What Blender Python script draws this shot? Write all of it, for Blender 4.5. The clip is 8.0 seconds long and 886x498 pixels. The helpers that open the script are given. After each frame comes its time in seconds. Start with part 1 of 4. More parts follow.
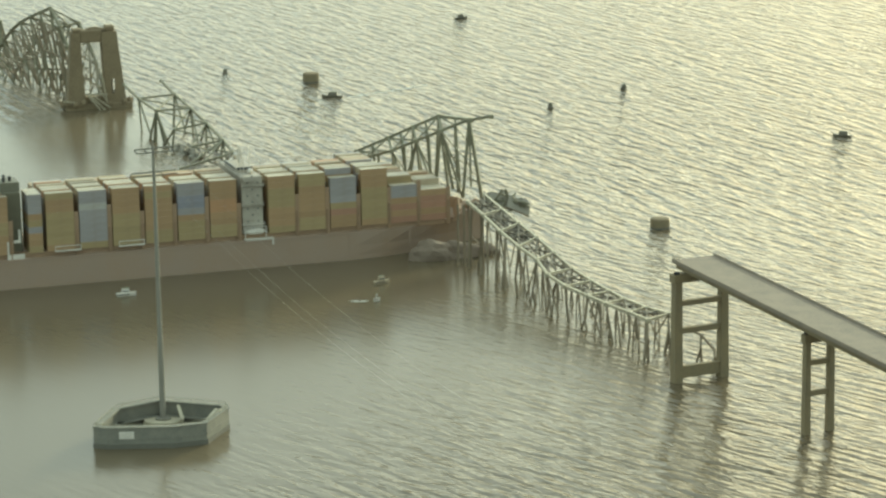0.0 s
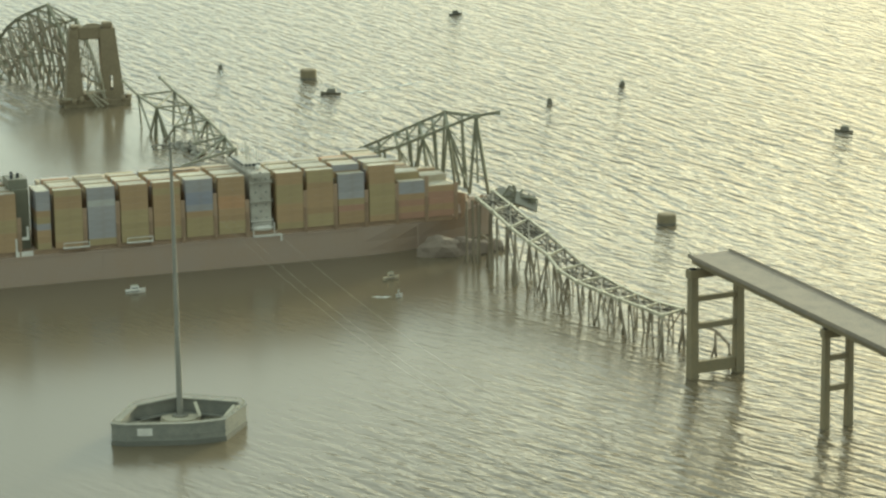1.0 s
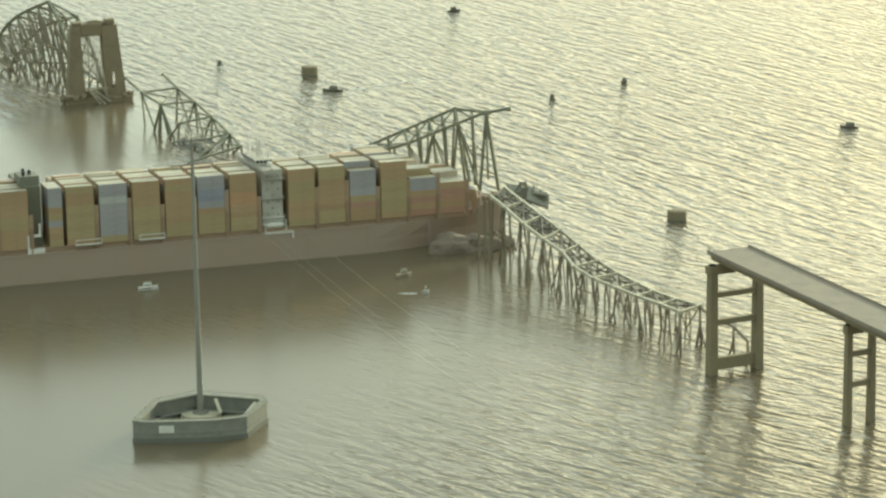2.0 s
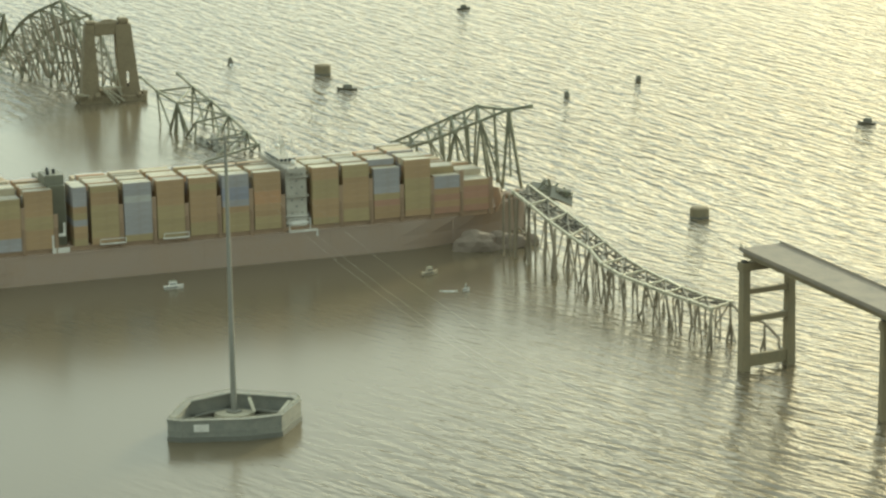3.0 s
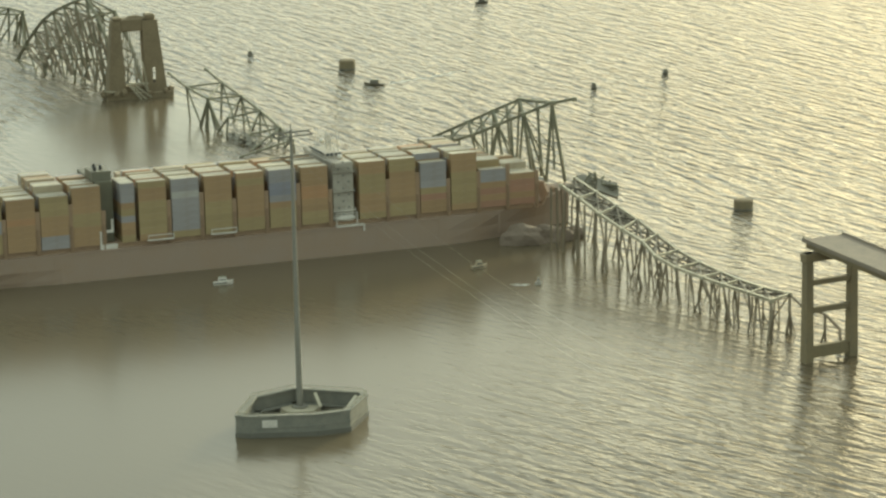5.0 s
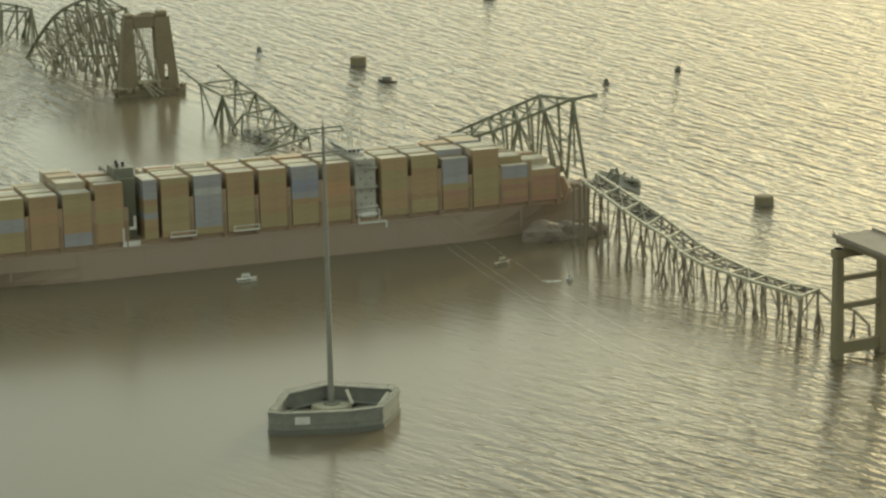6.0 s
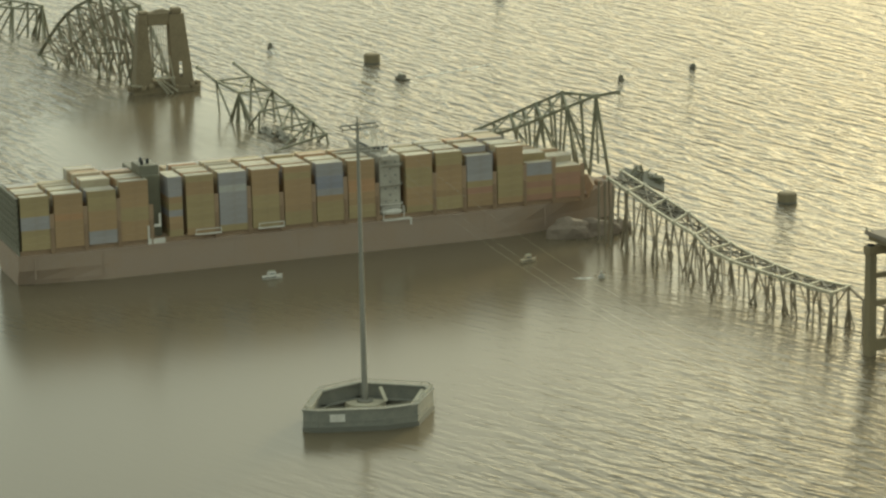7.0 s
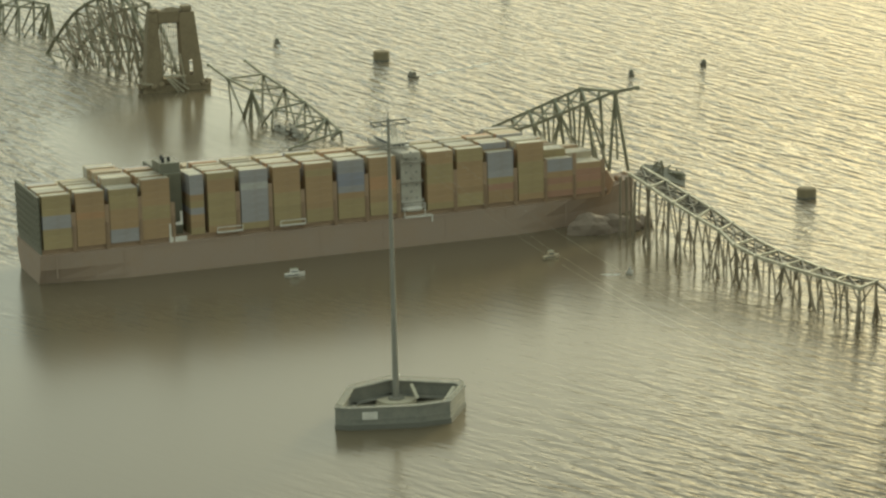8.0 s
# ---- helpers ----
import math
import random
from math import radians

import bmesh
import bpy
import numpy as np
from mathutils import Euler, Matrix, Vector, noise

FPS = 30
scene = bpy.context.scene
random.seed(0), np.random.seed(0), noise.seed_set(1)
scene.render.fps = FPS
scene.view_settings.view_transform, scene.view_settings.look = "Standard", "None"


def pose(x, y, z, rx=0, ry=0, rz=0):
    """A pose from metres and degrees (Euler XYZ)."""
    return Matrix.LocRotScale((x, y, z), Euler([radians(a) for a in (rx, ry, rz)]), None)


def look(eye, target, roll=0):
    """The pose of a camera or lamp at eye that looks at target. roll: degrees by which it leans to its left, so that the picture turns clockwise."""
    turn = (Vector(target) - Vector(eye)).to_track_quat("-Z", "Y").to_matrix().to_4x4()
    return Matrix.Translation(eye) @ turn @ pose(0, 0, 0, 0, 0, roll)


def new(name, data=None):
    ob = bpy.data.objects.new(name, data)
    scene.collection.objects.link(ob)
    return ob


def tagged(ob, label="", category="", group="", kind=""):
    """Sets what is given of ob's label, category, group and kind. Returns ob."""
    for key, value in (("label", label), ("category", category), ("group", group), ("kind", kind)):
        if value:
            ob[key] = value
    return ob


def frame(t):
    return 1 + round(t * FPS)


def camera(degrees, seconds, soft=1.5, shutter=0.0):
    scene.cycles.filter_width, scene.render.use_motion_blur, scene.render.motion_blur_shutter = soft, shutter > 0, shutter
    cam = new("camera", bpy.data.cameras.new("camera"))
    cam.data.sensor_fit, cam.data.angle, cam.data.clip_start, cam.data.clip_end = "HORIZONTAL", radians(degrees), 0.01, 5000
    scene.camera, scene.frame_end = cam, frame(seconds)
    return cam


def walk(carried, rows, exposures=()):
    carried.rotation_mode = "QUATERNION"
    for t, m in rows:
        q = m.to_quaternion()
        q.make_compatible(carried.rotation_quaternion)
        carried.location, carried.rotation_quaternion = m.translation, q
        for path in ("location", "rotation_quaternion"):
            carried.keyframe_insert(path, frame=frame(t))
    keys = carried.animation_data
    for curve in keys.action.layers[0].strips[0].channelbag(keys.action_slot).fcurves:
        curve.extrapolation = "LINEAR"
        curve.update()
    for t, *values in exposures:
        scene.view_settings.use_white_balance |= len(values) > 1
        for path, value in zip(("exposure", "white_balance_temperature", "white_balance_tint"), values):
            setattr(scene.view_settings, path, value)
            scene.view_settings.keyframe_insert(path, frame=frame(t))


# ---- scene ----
# ---- camera ----
cam = camera(18.5, 8.0, soft=2.5)
PATH = [
    (0.0, 0.00, 0.00, 270.50, -2.007, -12.514, 0.833),
    (0.5, -7.81, 1.22, 270.08, -2.283, -12.541, 0.809),
    (1.0, -15.62, 2.49, 269.67, -2.580, -12.574, 0.828),
    (1.5, -23.43, 3.82, 269.25, -2.886, -12.601, 0.752),
    (3.0, -46.84, 8.14, 267.96, -3.316, -12.640, 0.934),
    (3.5, -54.64, 9.71, 267.52, -3.401, -12.642, 0.967),
    (4.0, -62.44, 11.34, 267.07, -3.522, -12.656, 0.913),
    (4.5, -70.24, 13.03, 266.62, -3.654, -12.684, 1.091),
    (6.0, -93.61, 18.55, 265.25, -4.113, -12.761, 1.238),
    (6.5, -101.39, 20.54, 264.79, -4.216, -12.779, 1.189),
    (7.0, -109.16, 22.60, 264.32, -4.356, -12.797, 1.214),
    (7.5, -116.94, 24.75, 263.84, -4.535, -12.824, 1.324),
    (8.0, -124.70, 26.97, 263.36, -4.674, -12.841, 1.411),
]
walk(cam, [(t, pose(x, y, z, 90 + pitch, 0, yaw) @ pose(0, 0, 0, 0, 0, -lean)) for t, x, y, z, yaw, pitch, lean in PATH],
     exposures=[(0.0, 0.53, 6350, -15), (1.5, 0.59, 6400, -14.5), (3.5, 0.65, 6500, -13.5), (4.5, 0.53, 6600, -12), (6.0, 0.22, 6900, -10.5), (8.0, 0.26, 7000, -11)])

# ---- light: a low hazy sun ahead to the right, and its sky ----
SUN_UP, SUN_TURN = 14.0, 33.0
world = bpy.data.worlds.new("hazy_sky")
scene.world = world
world.use_nodes = True
wn = world.node_tree.nodes
sky = wn.new("ShaderNodeTexSky")
sky.sky_type, sky.sun_disc = "NISHITA", False
sky.sun_elevation, sky.sun_rotation = radians(SUN_UP), radians(SUN_TURN)
sky.air_density, sky.dust_density, sky.ozone_density = 1.0, 4.0, 1.0
wn["Background"].inputs["Strength"].default_value = 0.10
haze = wn.new("ShaderNodeVectorMath")        # thick even haze over the whole sky
haze.operation = "ADD"
haze.inputs[1].default_value = (5.3, 5.55, 5.6)
thin = wn.new("ShaderNodeVectorMath")
thin.operation = "SCALE"
thin.inputs["Scale"].default_value = 0.78
world.node_tree.links.new(sky.outputs[0], thin.inputs[0])
world.node_tree.links.new(thin.outputs[0], haze.inputs[0])
world.node_tree.links.new(haze.outputs[0], wn["Background"].inputs["Color"])
sun = new("sun", bpy.data.lights.new("sun", "SUN"))
sun.data.energy, sun.data.angle, sun.data.color = 2.6, radians(8), (1.0, 0.92, 0.77)
a, e = radians(SUN_TURN), radians(SUN_UP)
toward = Vector((math.sin(a) * math.cos(e), math.cos(a) * math.cos(e), math.sin(e)))
sun.matrix_world = look(toward * 3000, (0, 0, 0))


# ---- materials ----
def mat(name, base, rough=0.6, metal=0.0, dirt=None, scale=0.3, amount=0.35, bump=0.1, vary=0.0):
    """A surface with two scales of stain and grain in object space, and a slight change from thing to thing."""
    m = bpy.data.materials.new(name)
    m.use_nodes = True
    nt = m.node_tree
    n, l = nt.nodes, nt.links
    b = n["Principled BSDF"]
    b.inputs["Metallic"].default_value = metal
    tc = n.new("ShaderNodeTexCoord")
    big = n.new("ShaderNodeTexNoise")
    big.inputs["Scale"].default_value, big.inputs["Detail"].default_value = scale, 6
    fine = n.new("ShaderNodeTexNoise")
    fine.inputs["Scale"].default_value, fine.inputs["Detail"].default_value = scale * 11, 4
    for x in (big, fine):
        l.new(tc.outputs["Object"], x.inputs["Vector"])
    add = n.new("ShaderNodeMath")
    add.operation = "MULTIPLY"
    l.new(big.outputs["Fac"], add.inputs[0])
    l.new(fine.outputs["Fac"], add.inputs[1])
    ramp = n.new("ShaderNodeValToRGB")
    ramp.color_ramp.elements[0].position, ramp.color_ramp.elements[1].position = 0.16, 0.42
    l.new(add.outputs[0], ramp.inputs["Fac"])
    gain = n.new("ShaderNodeMath")
    gain.operation, gain.inputs[1].default_value = "MULTIPLY", amount
    l.new(ramp.outputs["Color"], gain.inputs[0])
    mix = n.new("ShaderNodeMix")
    mix.data_type = "RGBA"
    d = dirt or tuple(c * 0.5 for c in base)
    mix.inputs["A"].default_value, mix.inputs["B"].default_value = (*base, 1), (*d, 1)
    l.new(gain.outputs[0], mix.inputs["Factor"])
    out = mix.outputs["Result"]
    if vary:
        info = n.new("ShaderNodeObjectInfo")
        hsv = n.new("ShaderNodeHueSaturation")
        rng = n.new("ShaderNodeMapRange")
        rng.inputs["To Min"].default_value, rng.inputs["To Max"].default_value = 1 - vary, 1 + vary
        l.new(info.outputs["Random"], rng.inputs["Value"])
        l.new(rng.outputs["Result"], hsv.inputs["Value"])
        l.new(out, hsv.inputs["Color"])
        out = hsv.outputs["Color"]
    l.new(out, b.inputs["Base Color"])
    rr = n.new("ShaderNodeMapRange")
    rr.inputs["To Min"].default_value, rr.inputs["To Max"].default_value = max(rough - 0.12, 0.05), min(rough + 0.15, 1)
    l.new(fine.outputs["Fac"], rr.inputs["Value"])
    l.new(rr.outputs["Result"], b.inputs["Roughness"])
    bp = n.new("ShaderNodeBump")
    bp.inputs["Strength"].default_value, bp.inputs["Distance"].default_value = bump, 0.2
    l.new(fine.outputs["Fac"], bp.inputs["Height"])
    l.new(bp.outputs["Normal"], b.inputs["Normal"])
    return m


def water_material():
    """Wind-rippled river water; calm in the lee of the ship."""
    m = bpy.data.materials.new("river_water")
    m.use_nodes = True
    nt = m.node_tree
    n, l = nt.nodes, nt.links
    b = n["Principled BSDF"]
    b.inputs["Base Color"].default_value = (0.125, 0.098, 0.06, 1)
    b.inputs["IOR"].default_value = 1.33
    b.inputs["Roughness"].default_value = 0.07
    tc = n.new("ShaderNodeTexCoord")

    def mapped(turn, along, across):
        """Coordinates that run with crests at turn degrees to x, scaled to these lengths in metres."""
        mp = n.new("ShaderNodeMapping")
        mp.vector_type = "TEXTURE"
        mp.inputs["Rotation"].default_value = (0, 0, radians(turn))
        mp.inputs["Scale"].default_value = (along, across, 1)
        l.new(tc.outputs["Object"], mp.inputs["Vector"])
        return mp.outputs["Vector"]

    def ripple(turn, along, across, detail, dist):
        t = n.new("ShaderNodeTexNoise")
        t.inputs["Scale"].default_value, t.inputs["Detail"].default_value = 1.0, detail
        t.inputs["Distortion"].default_value = dist
        l.new(mapped(turn, along, across), t.inputs["Vector"])
        return t.outputs["Fac"]

    def sums(*terms):
        """The sum of (socket, weight)."""
        out = None
        for sock, weight in terms:
            m2 = n.new("ShaderNodeMath")
            m2.operation, m2.inputs[1].default_value = "MULTIPLY_ADD", weight
            l.new(sock, m2.inputs[0])
            if out:
                l.new(out, m2.inputs[2])
            else:
                m2.inputs[2].default_value = 0.0
            out = m2.outputs[0]
        return out

    def crests(turn, length, steep):
        """Long wind waves in groups, with short chop on their backs."""
        return sums((ripple(turn, length * 3.4, length * 0.6, 1.2, 0.45), length * steep * 0.31),
                    (ripple(turn + 14, length * 1.5, length * 0.38, 1.0, 0.5), length * steep * 0.14),
                    (ripple(turn - 24, length * 0.8, length * 0.24, 2.0, 0.6), length * steep * 0.045))

    # the lee of the hull lies flat: out of it past a slanting edge, behind the ship, and beyond the stern
    geo = n.new("ShaderNodeNewGeometry")

    def beyond(nx, ny, start, end):
        dot = n.new("ShaderNodeVectorMath")
        dot.operation = "DOT_PRODUCT"
        dot.inputs[1].default_value = (nx, ny, 0)
        l.new(geo.outputs["Position"], dot.inputs[0])
        step = n.new("ShaderNodeMapRange")
        step.interpolation_type = "SMOOTHSTEP"
        step.inputs["From Min"].default_value, step.inputs["From Max"].default_value = start, end
        l.new(dot.outputs["Value"], step.inputs["Value"])
        return step.outputs["Result"]

    def larger(p, q):
        m2 = n.new("ShaderNodeMath")
        m2.operation = "MAXIMUM"
        l.new(p, m2.inputs[0])
        l.new(q, m2.inputs[1])
        return m2.outputs[0]

    def both(p, q):
        m2 = n.new("ShaderNodeMath")
        m2.operation = "MINIMUM"
        l.new(p, m2.inputs[0])
        l.new(q, m2.inputs[1])
        return m2.outputs[0]

    # waves swing round and lengthen with the open reach beyond the wreck
    turning = n.new("ShaderNodeMix")
    l.new(beyond(0, 1, 980, 1500), turning.inputs["Factor"])
    l.new(crests(-52, 6.2, 0.78), turning.inputs["A"])
    l.new(crests(-70, 9.5, 1.35), turning.inputs["B"])
    # a slick lies round the foot of the far tower
    off = n.new("ShaderNodeVectorMath")
    off.operation = "MULTIPLY_ADD"
    off.inputs[1].default_value, off.inputs[2].default_value = (1 / 75, 1 / 190, 0), (158 / 75, -1490 / 190, 0)
    l.new(geo.outputs["Position"], off.inputs[0])
    far_off = n.new("ShaderNodeVectorMath")
    far_off.operation = "LENGTH"
    l.new(off.outputs["Vector"], far_off.inputs[0])
    slick = n.new("ShaderNodeMapRange")
    slick.interpolation_type = "SMOOTHSTEP"
    slick.inputs["From Min"].default_value, slick.inputs["From Max"].default_value = 0.6, 1.15
    l.new(far_off.outputs["Value"], slick.inputs["Value"])
    astern = both(beyond(-0.959, -0.284, -115, -85), beyond(-0.284, 0.959, 1095, 1140))
    open_water = larger(larger(beyond(0.86, -0.51, -560, -310), beyond(-0.284, 0.959, 1185, 1225)), larger(astern, beyond(0.959, 0.284, 385, 425)))
    open_water = both(open_water, slick.outputs["Result"])
    lee = n.new("ShaderNodeMapRange")
    lee.inputs["To Min"].default_value, lee.inputs["To Max"].default_value = 0.03, 1.0
    l.new(open_water, lee.inputs["Value"])
    bp = n.new("ShaderNodeBump")
    bp.inputs["Distance"].default_value = 1.0
    l.new(lee.outputs["Result"], bp.inputs["Strength"])
    rough = n.new("ShaderNodeMapRange")
    rough.inputs["To Min"].default_value, rough.inputs["To Max"].default_value = 0.2, 0.12
    l.new(lee.outputs["Result"], rough.inputs["Value"])
    l.new(rough.outputs["Result"], b.inputs["Roughness"])
    l.new(turning.outputs[0], bp.inputs["Height"])
    l.new(bp.outputs["Normal"], b.inputs["Normal"])
    return m


M_WATER = water_material()
M_HULL = mat("hull_paint", (0.295, 0.218, 0.158), 0.6, dirt=(0.30, 0.19, 0.105), scale=0.08, amount=0.4)
M_DECK = mat("deck_paint", (0.31, 0.205, 0.12), 0.7, dirt=(0.12, 0.09, 0.07))
M_WHITE = mat("white_paint", (0.64, 0.59, 0.50), 0.5, dirt=(0.30, 0.25, 0.2), scale=0.2, amount=0.6)
# white house paint greyed for the shade on its near side, plus stains
M_HOUSE = mat("shaded_stained_house_paint", (0.41, 0.365, 0.29), 0.55, dirt=(0.2, 0.17, 0.13), scale=0.2, amount=0.6)
M_GLASS = mat("dark_glass", (0.02, 0.03, 0.035), 0.1, bump=0.0)
# grey-tinted house windows, paler than the wheelhouse glass
M_TINTED = mat("grey_tinted_window", (0.17, 0.165, 0.145), 0.35, bump=0.0)
M_FUNNEL = mat("funnel_paint", (0.135, 0.122, 0.077), 0.5)
M_STEEL = mat("weathered_green_grey_steel", (0.245, 0.235, 0.155), 0.6, dirt=(0.16, 0.11, 0.065), scale=0.4, amount=0.5)
# darker stained steel for the side span's stringers and braces
M_DARK = mat("dark_stained_steel", (0.155, 0.135, 0.095), 0.75, dirt=(0.10, 0.07, 0.05), scale=0.4, amount=0.5)
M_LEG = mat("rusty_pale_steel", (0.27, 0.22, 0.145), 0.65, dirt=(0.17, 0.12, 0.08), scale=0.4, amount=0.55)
# pale paint; on side-span chords and rungs it stands in for reflected sky
M_PALE = mat("pale_painted_and_skylit_steel", (0.48, 0.425, 0.30), 0.55, dirt=(0.24, 0.19, 0.13), scale=0.3, amount=0.5)
M_CONC = mat("stained_concrete", (0.24, 0.185, 0.10), 0.85, dirt=(0.15, 0.13, 0.09), scale=0.12, amount=0.6, bump=0.3)
M_OLDCONC = mat("dark_wet_concrete", (0.225, 0.172, 0.098), 0.85, dirt=(0.12, 0.088, 0.052), scale=0.1, amount=0.6, bump=0.3)
M_DEBRIS = mat("broken_deck_concrete", (0.27, 0.245, 0.19), 0.85, dirt=(0.19, 0.16, 0.115), scale=0.3, amount=0.6, bump=0.3)
M_RUBBLE = mat("muddy_pier_concrete", (0.205, 0.156, 0.112), 0.9, dirt=(0.16, 0.12, 0.083), scale=0.1, amount=0.5, bump=0.2)
M_ROAD = mat("worn_road_concrete", (0.27, 0.215, 0.157), 0.95, dirt=(0.13, 0.115, 0.095), scale=0.15, amount=0.6)
M_FENDER = mat("green_grey_fender_timber", (0.22, 0.205, 0.16), 0.8, dirt=(0.10, 0.10, 0.085), scale=0.25, amount=0.6)
M_TAR = mat("tarred_timber", (0.14, 0.13, 0.10), 0.8)
M_POLE = mat("galvanised_steel", (0.25, 0.23, 0.185), 0.55, metal=0.15, scale=0.2)
M_WIRE = mat("aluminium_conductor", (0.42, 0.39, 0.31), 0.3, metal=1.0, bump=0.0)
M_RUBBER = mat("dark_rubber", (0.03, 0.03, 0.028), 0.8)
BOX_COLOURS = [
    ("brown", (0.345, 0.223, 0.112)), ("orange", (0.40, 0.225, 0.11)), ("olive", (0.335, 0.253, 0.122)),
    ("rust_red", (0.345, 0.188, 0.118)), ("blue", (0.235, 0.235, 0.265)), ("grey_blue", (0.30, 0.28, 0.268)),
    ("white", (0.41, 0.385, 0.34)), ("sand", (0.42, 0.345, 0.23)), ("green", (0.18, 0.20, 0.15)),
]
M_BOX = {k: mat(k + "_container_paint", c, 0.5, dirt=(0.2, 0.13, 0.08), scale=0.25, amount=0.35, vary=0.06) for k, c in BOX_COLOURS}

# roof paint paled to hold the sky's grazing sheen, with stains of its own
M_ROOF = mat("sheen_paled_container_roof", (0.45, 0.405, 0.30), 0.5, dirt=(0.27, 0.21, 0.14), scale=0.2, amount=0.6, vary=0.3)

# ---- mesh helpers ----
def part(name, bm, material, parent=None, label=""):
    me = bpy.data.meshes.new(name)
    bmesh.ops.recalc_face_normals(bm, faces=bm.faces)
    bm.to_mesh(me)
    bm.free()
    me.materials.append(material)
    ob = new(name, me)
    if parent:
        ob.parent = parent
    return tagged(ob, label) if label else ob


def thing(name, m, label, category, group="", kind=""):
    ob = new(name)
    ob.matrix_world = m
    return tagged(ob, label, category, group, kind)


def box(bm, x0, y0, z0, x1, y1, z1):
    v = [bm.verts.new((x, y, z)) for z in (z0, z1) for x, y in ((x0, y0), (x1, y0), (x1, y1), (x0, y1))]
    for f in ((3, 2, 1, 0), (4, 5, 6, 7), (0, 1, 5, 4), (1, 2, 6, 5), (2, 3, 7, 6), (3, 0, 4, 7)):
        bm.faces.new([v[i] for i in f])
    return v


def boxes(*dims):
    bm = bmesh.new()
    for d in dims:
        box(bm, *d)
    return bm


def bevel(bm, w, seg=1):
    bmesh.ops.bevel(bm, geom=list(bm.edges), offset=w, segments=seg, affect="EDGES", profile=0.5)
    return bm


def bar(bm, p, q, w, h=None):
    """A straight rolled member from p to q, an H in section."""
    p, q = Vector(p), Vector(q)
    h = h or w
    d = (q - p).normalized()
    s = d.cross(Vector((0, 0, 1)))
    s = Vector((1, 0, 0)) if s.length < 1e-3 else s.normalized()
    u = s.cross(d)
    t = w * 0.22
    prof = [(-w, -h), (w, -h), (w, -h + t), (t / 2, -h + t), (t / 2, h - t), (w, h - t), (w, h), (-w, h), (-w, h - t), (-t / 2, h - t), (-t / 2, -h + t), (-w, -h + t)]
    rings = [[bm.verts.new(c + s * x / 2 + u * y / 2) for x, y in prof] for c in (p, q)]
    k = len(prof)
    for i in range(k):
        bm.faces.new((rings[0][i], rings[0][(i + 1) % k], rings[1][(i + 1) % k], rings[1][i]))
    bm.faces.new(rings[0][::-1])
    bm.faces.new(rings[1])
    return bm


def tube(bm, pts, radius, seg=8, ends=None):
    """A round rod along pts; ends: its radius at the last point."""
    rings = []
    pts = [Vector(p) for p in pts]
    for i, p in enumerate(pts):
        d = (pts[min(i + 1, len(pts) - 1)] - pts[max(i - 1, 0)]).normalized()
        s = d.cross(Vector((0, 0, 1)))
        s = Vector((1, 0, 0)) if s.length < 1e-3 else s.normalized()
        u = s.cross(d)
        r = radius if ends is None else radius + (ends - radius) * i / (len(pts) - 1)
        rings.append([bm.verts.new(p + (s * math.cos(k * math.tau / seg) + u * math.sin(k * math.tau / seg)) * r) for k in range(seg)])
    for r0, r1 in zip(rings, rings[1:]):
        for k in range(seg):
            bm.faces.new((r0[k], r0[(k + 1) % seg], r1[(k + 1) % seg], r1[k]))
    bm.faces.new(rings[0][::-1])
    bm.faces.new(rings[-1])
    return bm


def loft(bm, sections, cap=True):
    """Skin between closed sections with the same number of points."""
    rows = [[bm.verts.new(p) for p in s] for s in sections]
    k = len(rows[0])
    for r0, r1 in zip(rows, rows[1:]):
        for i in range(k):
            bm.faces.new((r0[i], r0[(i + 1) % k], r1[(i + 1) % k], r1[i]))
    if cap:
        bm.faces.new(rows[0][::-1])
        bm.faces.new(rows[-1])
    return bm


# ---- water ----
bm = bmesh.new()
R = 14000
vs = [bm.verts.new((x, y, 0)) for x, y in ((-R, -R), (R, -R), (R, R), (-R, R))]
bm.faces.new(vs)
water = part("water", bm, M_WATER)
tagged(water, "wind-rippled grey-green river water under a hazy sky", "water", kind="structure")

# directions in the plan: the bridge runs along AXIS, its width along SIDE
AXIS, SIDE = Vector((-0.396, 0.918, 0)), Vector((0.918, 0.396, 0))
AXIS_TURN = math.degrees(math.atan2(AXIS.y, AXIS.x))

# ---- container ship ----
SHIP = pose(-203.0, 1138.9, 0, 0, 0, 16.5)      # x along the keel from the stern, y across from the near side
BEAM, DECK = 46.0, 13.0
ship = thing("container_ship", SHIP, "huge dark-hulled container ship aground with wreckage across its bow", "ship")


def hull_section(x, bow):
    """Half-breadths of the hull at three heights; the bow flares and the stern tucks in."""
    m = BEAM / 2
    if x < 40:
        t = (x + 1) / 41
        low, mid, top = m * (0.55 + 0.45 * t ** 0.5), m * (0.86 + 0.14 * t ** 0.4), m * (0.93 + 0.07 * t ** 0.4)
    elif x > 215:
        t = min((x - 215) / 69, 1)
        low, mid, top = m * (1 - t ** 1.5), m * (1 - t ** 2.0), m * (1 - 0.93 * t ** 3.0)
    else:
        low = mid = top = m
    rise = 5.0 * max(0, (x - 256) / 28)
    return [(x, m - low, -3), (x, m - (low + mid) / 2, 2.0), (x, m - mid, 6.5), (x, m - top, DECK + rise), (x, m + top, DECK + rise), (x, m + mid, 6.5), (x, m + (low + mid) / 2, 2.0), (x, m + low, -3)]


